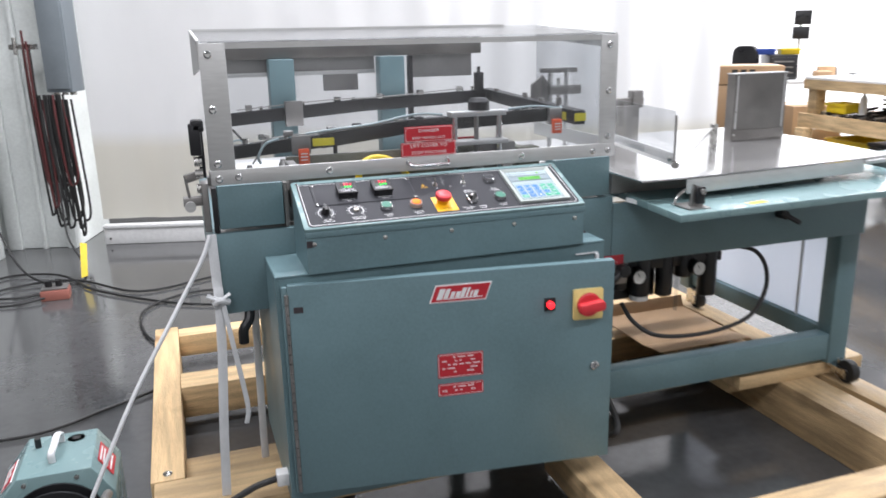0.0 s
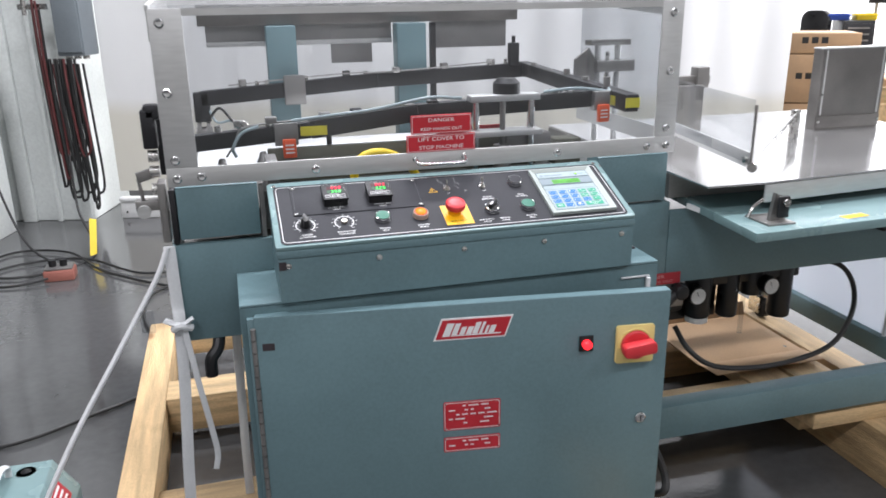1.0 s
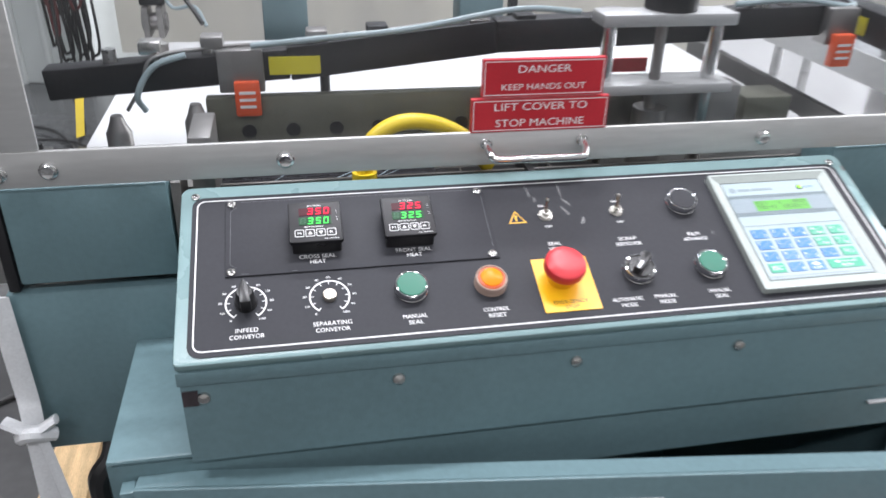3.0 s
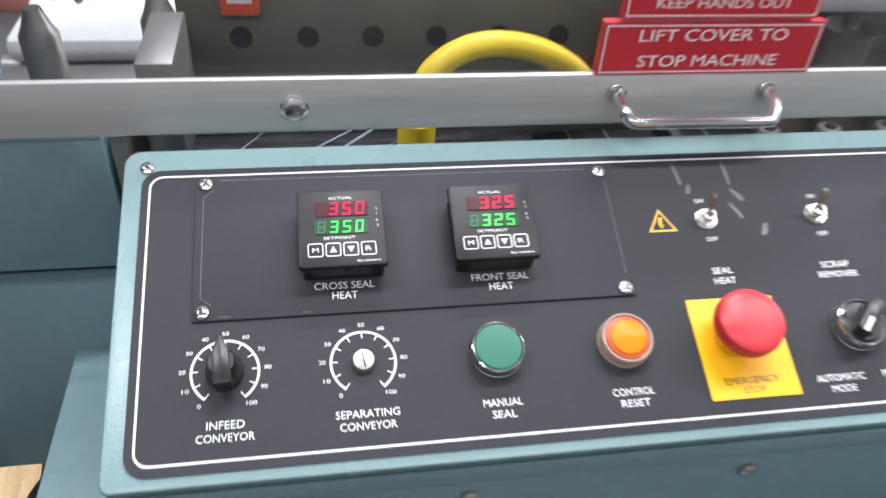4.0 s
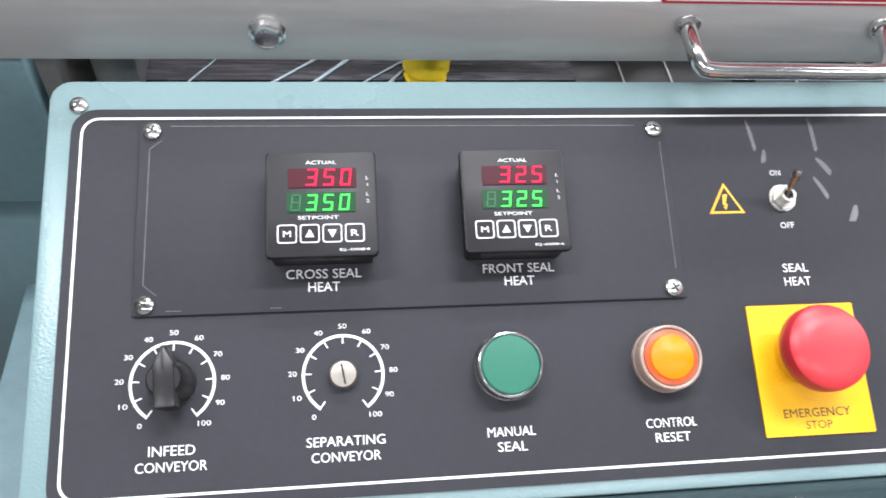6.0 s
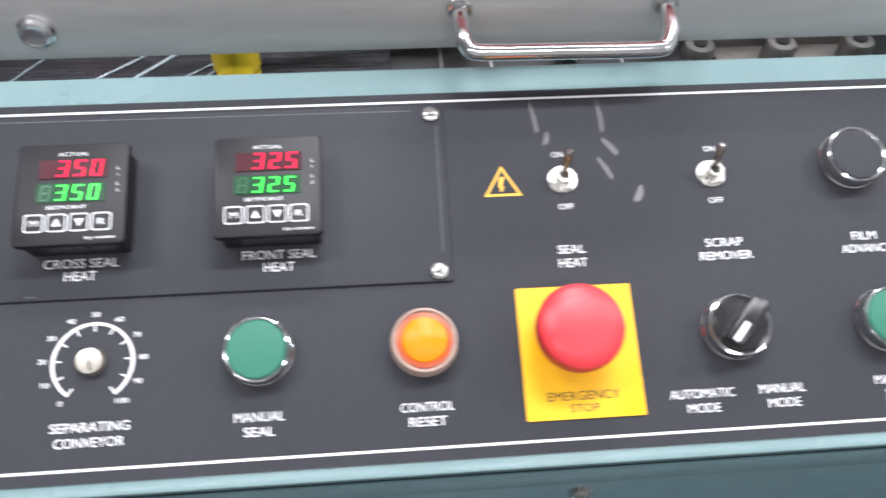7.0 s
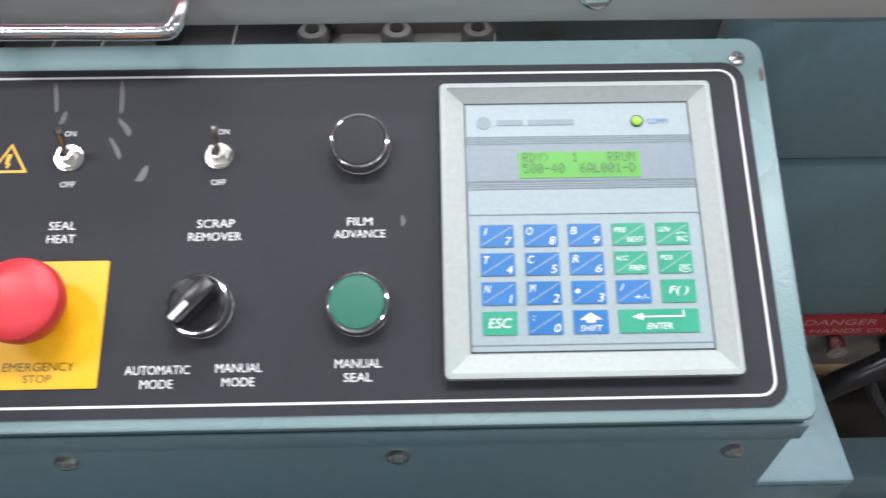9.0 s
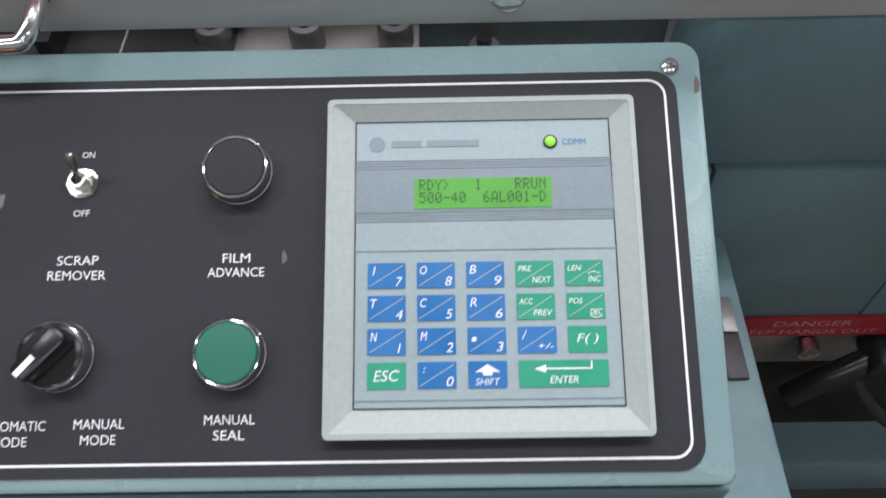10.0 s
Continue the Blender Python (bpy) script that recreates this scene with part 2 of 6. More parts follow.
def C(p0, p1, r, seg=20, r2=None, bev=0.0):
    p0, p1 = Vector(p0), Vector(p1)
    bm = bmesh.new()
    bmesh.ops.create_cone(bm, cap_ends=True, segments=seg, radius1=r, radius2=r if r2 is None else r2, depth=(p1 - p0).length)
    if bev:
        rim = [e for e in bm.edges if abs(e.verts[0].co.z - e.verts[1].co.z) < 1e-9]
        bmesh.ops.bevel(bm, geom=rim, offset=bev, segments=3, profile=0.5, affect="EDGES")
    bm.transform(Matrix.Translation((p0 + p1) / 2) @ (p1 - p0).to_track_quat("Z", "Y").to_matrix().to_4x4())
    return bm


def smooth_line(pts, n=6):
    """Points along a rounded line through the given ones."""
    pts = [Vector(p) for p in pts]
    q = [pts[0] * 2 - pts[1], *pts, pts[-1] * 2 - pts[-2]]
    out = []
    for i in range(1, len(q) - 2):
        a, b, c, d = q[i - 1:i + 3]
        for k in range(n):
            t = k / n
            out.append(0.5 * (2 * b + (c - a) * t + (2 * a - 5 * b + 4 * c - d) * t * t + (3 * b - a - 3 * c + d) * t ** 3))
    return out + [pts[-1]]


def T(pts, r, seg=8, n=6, flat=1.0):
    """A tube along a rounded line; flat < 1 gives a ribbon."""
    line = smooth_line(pts, n) if n else [Vector(p) for p in pts]
    bm = bmesh.new()
    rings, side = [], None
    for i, p in enumerate(line):
        d = (line[min(i + 1, len(line) - 1)] - line[max(i - 1, 0)]).normalized()
        if side is None:
            side = d.cross(Vector((0, 0, 1)) if abs(d.z) < 0.9 else Vector((0, 1, 0))).normalized()
        side = (side - d * side.dot(d)).normalized()
        up = d.cross(side)
        rings.append([bm.verts.new(p + (side * math.cos(a) + up * math.sin(a) * flat) * r) for a in (2 * math.pi * k / seg for k in range(seg))])
    for a, b in zip(rings, rings[1:]):
        for k in range(seg):
            bm.faces.new((a[k], a[(k + 1) % seg], b[(k + 1) % seg], b[k]))
    bm.faces.new(rings[0][::-1]), bm.faces.new(rings[-1])
    return bm


def X(poly, h, m=None, bev=0.0):
    """A flat outline (x, y) raised by h along z, then moved by m."""
    bm = bmesh.new()
    f = bm.faces.new([bm.verts.new((x, y, 0)) for x, y in poly])
    up = bmesh.ops.extrude_face_region(bm, geom=[f])
    bmesh.ops.translate(bm, vec=(0, 0, h), verts=[v for v in up["geom"] if isinstance(v, bmesh.types.BMVert)])
    bmesh.ops.recalc_face_normals(bm, faces=bm.faces[:])
    if bev:
        bmesh.ops.bevel(bm, geom=bm.edges[:], offset=bev, segments=2, profile=0.5, affect="EDGES")
    if m is not None:
        bm.transform(m)
    return bm


def rrect(x0, x1, y0, y1, r, n=5):
    pts = []
    for cx, cy, a0 in ((x1 - r, y1 - r, 0), (x0 + r, y1 - r, 90), (x0 + r, y0 + r, 180), (x1 - r, y0 + r, 270)):
        pts += [(cx + r * math.cos(radians(a0 + 90 * k / n)), cy + r * math.sin(radians(a0 + 90 * k / n))) for k in range(n + 1)]
    return pts


def ring(outer, inner, h, m=None):
    """A flat frame between two outlines with the same number of points."""
    bm = bmesh.new()
    n = len(outer)
    v = [[bm.verts.new((x, y, z)) for x, y in o] for z in (0, h) for o in (outer, inner)]
    for k in range(n):
        j = (k + 1) % n
        bm.faces.new((v[2][k], v[2][j], v[3][j], v[3][k]))
        bm.faces.new((v[0][j], v[0][k], v[1][k], v[1][j]))
        bm.faces.new((v[0][k], v[0][j], v[2][j], v[2][k]))
        bm.faces.new((v[1][j], v[1][k], v[3][k], v[3][j]))
    bmesh.ops.recalc_face_normals(bm, faces=bm.faces[:])
    if m is not None:
        bm.transform(m)
    return bm


def lathe(profile, m=None, seg=28):
    """A turned shape from (radius, height) pairs."""
    bm = bmesh.new()
    rows = [[bm.verts.new((r * math.cos(2 * math.pi * k / seg), r * math.sin(2 * math.pi * k / seg), z)) for k in range(seg)] for r, z in profile]
    for a, b in zip(rows, rows[1:]):
        for k in range(seg):
            bm.faces.new((a[k], a[(k + 1) % seg], b[(k + 1) % seg], b[k]))
    bm.faces.new(rows[0][::-1]), bm.faces.new(rows[-1])
    if m is not None:
        bm.transform(m)
    return bm


def J(*bms):
    out = bmesh.new()
    for b in bms:
        me = bpy.data.meshes.new("join")
        b.to_mesh(me)
        out.from_mesh(me)
        b.free()
        bpy.data.meshes.remove(me)
    return out


def lift(bm, m):
    bm.transform(m)
    return bm


ORG = {}


def to_mesh(name, bm, material):
    me = bpy.data.meshes.new(name)
    bm.to_mesh(me)
    bm.free()
    me.materials.append(material)
    me.polygons.foreach_set("use_smooth", [True] * len(me.polygons))
    me.set_sharp_from_angle(angle=radians(32))
    return me


def thing(name, loc, label, category, group=""):
    ob = tagged(new(name), label, category, group)
    ob.location = loc
    ORG[ob.name] = Vector(loc)
    return ob


def part(name, bm, material, parent, label=""):
    while parent.parent and parent.parent.parent:
        parent = parent.parent
    o = ORG[parent.name]
    bm.transform(Matrix.Translation(-o))
    ob = new(name, to_mesh(name, bm, material))
    ob.parent = parent
    ORG[ob.name] = o
    return tagged(ob, label) if label else ob


def solo(name, bm, material, label, category="", kind="", group=""):
    ob = new(name, to_mesh(name, bm, material))
    ORG[ob.name] = Vector((0, 0, 0))
    return tagged(ob, label, category, group, kind)


def lettering(text, m, height, width, material, parent, align="CENTER", name="lettering", lean=0.0):
    """Raised ink letters in the plane of m, cap height and whole width given."""
    cu = bpy.data.curves.new("ink", "FONT")
    cu.body, cu.align_x, cu.align_y, cu.size, cu.resolution_u = text, align, "CENTER", 1.0, 3
    cu.offset, cu.shear = 0.0, lean
    ob = bpy.data.objects.new("ink", cu)
    me = bpy.data.meshes.new_from_object(ob)
    bpy.data.objects.remove(ob)
    bpy.data.curves.remove(cu)
    bm = bmesh.new()
    bm.from_mesh(me)
    bpy.data.meshes.remove(me)
    xs, ys = [v.co.x for v in bm.verts], [v.co.y for v in bm.verts]
    w, h = max(xs) - min(xs), max(ys) - min(ys)
    cx, cy = (max(xs) + min(xs)) / 2, (max(ys) + min(ys)) / 2
    sx = (width / w) if width else height / h
    bm.transform(m @ Matrix.Diagonal((sx, height / h, 1, 1)) @ Matrix.Translation((-cx if align == "CENTER" else -min(xs), -cy, 0)))
    return part(name, bm, material, parent)


# ---- the hall: its walls stand turned by fifteen degrees against the machine ----
HALL = Matrix.Translation((-1.12, 3.90, 0)) @ Matrix.Rotation(radians(-15), 4, "Z")

solo("floor", B(-9, 14, -8, 14, -0.12, 0), FLOORM, "dark grey polished concrete floor with a soft shine", "floor", "structure")
# south and west walls are unseen, added dark for what the metal mirrors
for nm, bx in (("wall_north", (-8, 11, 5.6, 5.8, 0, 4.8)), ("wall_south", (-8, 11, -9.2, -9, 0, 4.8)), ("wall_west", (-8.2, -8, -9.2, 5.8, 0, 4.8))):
    solo(nm, lift(B(*bx), HALL), PLASTER if nm == "wall_north" else DIMWALL, "painted hall wall", "wall", "structure")
# east wall with the loading door's opening
solo("wall_east", lift(J(B(11, 11.2, -9.2, 0.3, 0, 4.8), B(11, 11.2, 4.9, 5.8, 0, 4.8), B(11, 11.2, 0.3, 4.9, 3.9, 4.8)), HALL), PLASTER, "white painted hall wall with a loading door opening", "wall", "structure")
solo("ceiling", lift(B(-8.2, 11.2, -9.2, 5.8, 4.8, 4.95), HALL), CEIL, "grey hall ceiling", "ceiling", "structure")

for lx, ly in LAMPS:
    lt = thing("ceiling_light", (lx, ly, 4.72), "white strip light fixture under the hall ceiling", "light", "ceiling lights")
    part("housing", B(lx - 1.05, lx + 1.05, ly - 0.16, ly + 0.16, 4.66, 4.8, 0.01), WHITE, lt)

# white curtain, gently folded, from the column to its free edge
bm = bmesh.new()
NA = 120
cols = []
for i in range(NA + 1):
    a = 4.20 * i / NA
    b = 0.012 * math.sin(a * 9.0) + 0.008 * math.sin(a * 23 + 1) + 0.01 * math.sin(a * 3.1)
    cols.append([bm.verts.new((a, b + 0.004 * math.sin(z * 5 + a * 4), z)) for z in (0.16, 0.5, 0.75, 1.2, 1.8, 2.6, 3.4, 4.4)])
for p, q in zip(cols, cols[1:]):
    for k in range(7):
        bm.faces.new((p[k], q[k], q[k + 1], p[k + 1]))
r = bmesh.ops.solidify(bm, geom=bm.faces[:], thickness=0.006)
bm.transform(HALL)
cw = solo("curtain", bm, CURT, "white vinyl dividing curtain hanging in soft folds", "curtain")
solo("curtain_rail", lift(B(-0.1, 4.2, -0.03, 0.03, 4.36, 4.42), HALL), DULL, "grey steel rail that the curtain hangs from", "rail", "structure")
kick = thing("barrier_beam", HALL @ Vector((0.4, 0, 0)), "low white painted beam along the curtain's foot", "beam")
part("beam", lift(B(0.02, 3.9, -0.07, -0.02, 0.0, 0.11, 0.008), HALL), PLASTER, kick)
part("top_lip", lift(B(0.02, 3.9, -0.085, -0.02, 0.112, 0.135, 0.004), HALL), PLASTER, kick)
for a in (0.06, 1.3, 2.6):
    part("bolt", lift(C((a, -0.074, 0.04), (a, -0.066, 0.04), 0.008, 10), HALL), ZINC, kick)

# column at the curtain's end: ribbed pale panels
col = thing("column", HALL @ Vector((-0.6, 0.2, 0)), "pale grey painted steel column with vertical ribs", "column")
part("core", lift(B(-1.0, -0.14, -0.1, 0.5, 0, 4.8, 0.01), HALL), GREYW, col)
for a, w in ((-0.95, 0.05), (-0.78, 0.03), (-0.58, 0.09), (-0.36, 0.03), (-0.2, 0.06)):
    part("rib", lift(B(a, a + w, -0.135, -0.1, 0, 4.8, 0.008), HALL), GREYW, col)
# grey switch box with its hanging cables
sb = thing("switch_box", HALL @ Vector((-0.06, -0.1, 1.0)), "grey steel electrical box with cables hanging from it", "electrical box")
part("body", lift(B(-0.139, 0.02, -0.25, -0.05, 1.02, 2.2, 0.008), HALL), GREYBX, sb)
part("cover", lift(B(-0.13, 0.01, -0.262, -0.251, 1.04, 2.18, 0.004), HALL), GREYBX, sb)
for a in (-0.11, -0.06, -0.01):
    part("gland", lift(C((a, -0.17, 1.0), (a, -0.17, 1.022), 0.02, 14), HALL), ZINC, sb)
part("bracket", lift(J(B(-0.3, -0.14, -0.3, -0.28, 1.28, 1.31), C((-0.26, -0.31, 1.25), (-0.26, -0.31, 1.35), 0.012, 10)), HALL), ZINC, sb)
random.seed(4)
for k in range(16):
    a = -0.2 + 0.0125 * k + random.uniform(-0.008, 0.008)
    zt, zb = 1.01 if k > 3 else random.uniform(1.25, 1.6), random.uniform(0.12, 0.5)
    sw = random.uniform(0.03, 0.08)
    y = -0.29 - 0.012 * (k % 3)
    bm = T([(a - 0.02, y, zt), (a - 0.01, y - 0.02, (zt + zb) / 2 + 0.1), (a + 0.01, y - 0.02, zb + 0.06), (a + sw / 2, y - 0.02, zb), (a + sw, y - 0.02, zb + 0.07), (a + sw * 0.7, y, (zt + zb) / 2), (a + sw * 0.3, y + 0.02, min(zt, 1.0) - 0.02)], 0.0075)
    ob = part("cable", lift(bm, HALL), CABLER if k in (1, 2, 6, 11) else CABLE, sb)

uc_ = thing("utility_cabinet", (-1.85, 3.35, 0), "pale green-grey utility cabinet with a ledge", "cabinet")
UC = pose(-1.82, 3.30, 0, 0, 0, -15)
part("body", lift(B(-0.7, 0.0, 0.0, 0.45, 0.0, 0.84, 0.006), UC), GREYW, uc_)
part("ledge", lift(B(-0.7, 0.06, -0.12, -0.002, 0.25, 0.29, 0.004), UC), GREYW, uc_)
part("ledge_leg", lift(B(-0.05, 0.03, -0.11, -0.03, 0.0, 0.249), UC), GREYW, uc_)
part("cap", lift(B(-0.72, 0.02, -0.02, 0.46, 0.842, 0.87, 0.004), UC), GREYW, uc_)
part("panel_door", lift(B(-0.6, -0.06, -0.012, -0.0005, 0.36, 0.78, 0.004), UC), GREYW, uc_)
part("rail", lift(B(-0.7, 0.02, 0.0, 0.03, 1.36, 1.42, 0.004), UC), DULL, uc_)
part("rail_post", lift(B(-0.06, -0.02, 0.005, 0.025, 0.871, 1.36), UC), GREYW, uc_)

# cables lying on the floor
for i, pts in enumerate((
    [(-1.12, 3.4, 0.5), (-1.1, 3.3, 0.2), (-1.0, 3.0, 0.012), (-1.3, 2.75, 0.012), (-1.55, 2.9, 0.012), (-1.45, 3.2, 0.012), (-1.15, 3.1, 0.02), (-0.9, 2.7, 0.012), (-0.55, 2.3, 0.012), (-0.2, 2.2, 0.012)],
    [(-1.06, 2.72, 0.03), (-1.3, 2.62, 0.012), (-1.5, 2.7, 0.012), (-1.4, 2.95, 0.012), (-1.05, 2.95, 0.02), (-0.7, 2.62, 0.012), (-0.3, 2.75, 0.012)],
    [(-0.62, 1.62, 0.012), (-0.75, 1.95, 0.012), (-0.75, 2.3, 0.012), (-0.5, 2.5, 0.012), (-0.15, 2.4, 0.012)],
    [(-0.66, 1.3, 0.012), (-0.85, 1.18, 0.012), (-1.1, 1.05, 0.012), (-1.45, 1.1, 0.012), (-1.62, 1.25, 0.012), (-1.5, 1.42, 0.012), (-1.3, 1.34, 0.012)],
    [(-1.62, 3.5, 0.9), (-1.5, 3.3, 0.45), (-1.35, 3.1, 0.1), (-1.15, 2.85, 0.02)],
)):
    pts = [(x - (0.17 if y > 2.6 else 0.08), y, z) for x, y, z in pts]
    solo("floor_cable", T(pts, 0.0065, 8, 8), CABLE, "black power cable lying loose on the concrete floor", "cable", group="floor cables")
pg = thing("outlet_box", (-1.29, 2.72, 0), "small reddish cable outlet box on the floor", "outlet")
part("body", B(-1.36, -1.22, 2.66, 2.76, 0, 0.055, 0.006), mat("worn_red_plastic", (0.35, 0.13, 0.10), 0.5), pg)
part("lid", B(-1.355, -1.225, 2.665, 2.755, 0.056, 0.068, 0.004), DULL, pg)
for a in (-1.32, -1.27):
    part("socket", C((a, 2.71, 0.068), (a, 2.71, 0.1), 0.018, 12), BLACK, pg)
yt = solo("yellow_tag", X([(0, 0), (0.035, 0.01), (0.055, 0.2), (0.02, 0.21)], 0.003, pose(-1.19, 2.98, 0.02, 60, 0, 8)), YBIN, "yellow plastic tag hanging on a floor cable", "tag")

# ---- electrical cabinet under the console ----
ec = thing("electrical_cabinet", (0, 0.25, 0.15), "teal steel electrical cabinet with its door ajar", "cabinet")
for nm, bx in (("sill", (-0.418, 0.42, 0.014, 0.019, 0.2, 0.235)), ("side_panel", (-0.423, -0.418, 0.014, 0.5, 0.2, 0.784)), ("side_panel", (0.42, 0.425, 0.014, 0.5, 0.2, 0.784)), ("back_panel", (-0.418, 0.42, 0.495, 0.5, 0.2, 0.784)), ("bottom_panel", (-0.418, 0.42, 0.019, 0.495, 0.2, 0.206))):
    part(nm, B(*bx), TEAL, ec)
part("top_plate", B(-0.423, 0.425, 0.012, 0.5, 0.784, 0.79, 0.003), TEAL, ec)
for bx in ((-0.418, 0.42, 0.012, 0.017, 0.725, 0.784), (-0.418, -0.385, 0.012, 0.0138, 0.236, 0.724), (0.39, 0.42, 0.012, 0.0138, 0.236, 0.724)):
    part("front_flange", B(*bx), TEAL, ec)
part("gasket", J(B(0.34, 0.405, 0.007, 0.012, 0.758, 0.7615, 0.0015), B(0.396, 0.405, 0.002, 0.012, 0.25, 0.757, 0.002)), STRAP, ec, "white foam door gasket")
for a in (-0.37, 0.33):
    part("foot", B(a, a + 0.05, 0.05, 0.45, 0.15, 0.2), DULL, ec)
TD = Matrix.Translation((-0.40, -0.002, 0)) @ Matrix.Rotation(radians(-7.23), 4, "Z")
DZ0, DZ1, DW = 0.238, 0.771, 0.793
dr = part("door", lift(B(0, DW, -0.004, 0, DZ0, DZ1, 0.0015), TD), TEAL, ec, "teal door standing slightly open")
for bx in ((0.001, DW - 0.001, 0.0002, 0.02, DZ1 - 0.004, DZ1 - 0.0005), (0.001, DW - 0.001, 0.0002, 0.02, DZ0 + 0.0005, DZ0 + 0.004), (DW - 0.004, DW - 0.0005, 0.0002, 0.02, DZ0 + 0.004, DZ1 - 0.004)):
    part("door_edge", lift(B(*bx), TD), TEAL, dr)
hz = [B(-0.412, -0.4, -0.004, 0.012, DZ0 + 0.006, DZ1 - 0.004, 0.001)]
part("hinge_leaf", J(*hz), TEAL, ec)
z = DZ0 + 0.01
while z < DZ1 - 0.03:
    part("hinge_knuckle", C((-0.403, -0.008, z), (-0.403, -0.008, z + 0.022), 0.0048, 10), DULL, ec)
    z += 0.024


def on_door(s, z, n=0.0):
    """A plane on the door's face: x along the door, y up, z outwards."""
    return TD @ Matrix.Translation((s, -0.0045 - n, z)) @ Matrix.Rotation(radians(90), 4, "X")


def sx(x):
    return (x + 0.40) / 0.992


def slant(w, h, k):
    return [(-w / 2 - k, -h / 2), (w / 2 - k, -h / 2), (w / 2 + k, h / 2), (-w / 2 + k, h / 2)]


def badge(parent, m, w, h, n, seed):
    """A red slanted maker's plate; its script becomes plain slanted bars."""
    b = part("badge", X(slant(w, h, h * 0.18), 0.002, m), WHITE, parent, "red and white slanted maker's plate")
    part("badge_field", X(slant(w * 0.955, h * 0.86, h * 0.155), 0.0008, m @ Matrix.Translation((0, 0, 0.0021))), RED, b)
    bars, x = [], -w * 0.40
    for bw, bh, lo in ((0.10, 0.60, 0.06), (0.075, 0.52, 0), (0.07, 0.34, 0), (0.075, 0.34, 0), (0.075, 0.52, 0), (0.04, 0.52, 0), (0.035, 0.34, 0), (0.075, 0.34, 0)):
        bars.append(X(slant(w * bw, h * bh, h * bh * 0.2), 0.0006, m @ Matrix.Translation((x + w * bw / 2, h * (bh / 2 - 0.25 - lo), 0.003))))
        x += w * (bw + 0.022)
    bars.append(X(slant(w * 0.70, h * 0.05, h * 0.01), 0.0006, m @ Matrix.Translation((w * 0.03, -h * 0.29, 0.003))))
    for q in bars:
        part("emblem_bar", q, WHITE, b)
    return b


badge(dr, on_door(sx(0.0), 0.722), 0.138, 0.044, 8, 3)
for zc, hh, nm in ((0.537, 0.062, "rating_plate"), (0.474, 0.032, "notice_plate")):
    w = 0.113
    pl = part(nm, X(rrect(-w / 2, w / 2, -hh / 2, hh / 2, 0.003), 0.0012, on_door(sx(-0.003), zc)), RED, dr, "red printed metal plate")
    part("rim", ring(rrect(-w / 2 + 0.002, w / 2 - 0.002, -hh / 2 + 0.002, hh / 2 - 0.002, 0.002), rrect(-w / 2 + 0.003, w / 2 - 0.003, -hh / 2 + 0.003, hh / 2 - 0.003, 0.002), 0.0004, on_door(sx(-0.003), zc, 0.0014)), WHITE, pl)
    rnd = random.Random(8)
    bars = []
    y = hh / 2 - 0.009
    while y > -hh / 2 + 0.006:
        x = -w / 2 + 0.01
        while x < w / 2 - 0.02:
            bw = rnd.uniform(0.006, 0.02)
            if rnd.random() < 0.7:
                bars.append(X([(x, y - 0.0012), (x + bw, y - 0.0012), (x + bw, y + 0.0012), (x, y + 0.0012)], 0.0004, on_door(sx(-0.003), zc, 0.0014)))
            x += bw + 0.005
        y -= 0.0095
    part("print_bars", J(*bars), WHITE, pl)
    for a in (-1, 1):
        for b in (-1, 1):
            part("rivet", lift(C((a * (w / 2 - 0.004), b * (hh / 2 - 0.004), 0), (a * (w / 2 - 0.004), b * (hh / 2 - 0.004), 0.002), 0.0018, 8), on_door(sx(-0.003), zc)), ZINC, pl)
m = on_door(sx(0.2205), 0.672)
pl = part("pilot_lamp", lift(B(-0.014, 0.014, -0.016, 0.016, 0, 0.004, 0.001), m), BLACK, dr, "lit red pilot lamp in a black square")
part("lens", lathe([(0.0095, 0.004), (0.0095, 0.012), (0.007, 0.016), (0.002, 0.0175)], m), LAMPR, pl)
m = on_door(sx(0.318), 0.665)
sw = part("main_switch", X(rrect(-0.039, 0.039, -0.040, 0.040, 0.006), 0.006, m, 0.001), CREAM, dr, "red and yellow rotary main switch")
part("collar", lathe([(0.03, 0.006), (0.03, 0.012), (0.027, 0.014), (0.02, 0.014)], m, 32), REDCAP, sw)
part("rotary_handle", X(rrect(-0.036, 0.030, -0.0125, 0.0125, 0.008), 0.024, m @ Matrix.Translation((0.004, 0, 0.0142)) @ Matrix.Rotation(radians(8), 4, "Z"), 0.003), REDCAP, sw)
# raised ring added for the shadow line round the collar
part("base_shadow_ring", ring([(0.033 * math.cos(k * 0.2618), 0.033 * math.sin(k * 0.2618)) for k in range(24)], [(0.0305 * math.cos(k * 0.2618), 0.0305 * math.sin(k * 0.2618)) for k in range(24)], 0.003, m @ Matrix.Translation((0, 0, 0.006))), CREAM, sw)
m = on_door(sx(0.3405), 0.499)
lk = part("door_lock", lathe([(0.0115, 0), (0.0115, 0.004), (0.0085, 0.006), (0.0085, 0.0061)], m, 20), CHROME, dr)
part("slot", lift(B(-0.001, 0.001, -0.006, 0.006, 0.006, 0.0066), m), BLACK, lk)
m = on_door(0.023, 0.712)
part("small_tag", X(rrect(-0.011, 0.011, -0.007, 0.007, 0.001), 0.0008, m), BLANK, dr)
ccm = [(0.46, 0.03, 0.33), (0.475, 0.0, 0.27), (0.46, -0.02, 0.24), (0.43, 0.03, 0.215)]
part("cord_grip", T(ccm, 0.009, 8), CABLE, ec)
pc = part("power_plug", J(B(-0.452, -0.416, 0.05, 0.085, 0.235, 0.27, 0.004)), PAPER, ec, "white power connector")
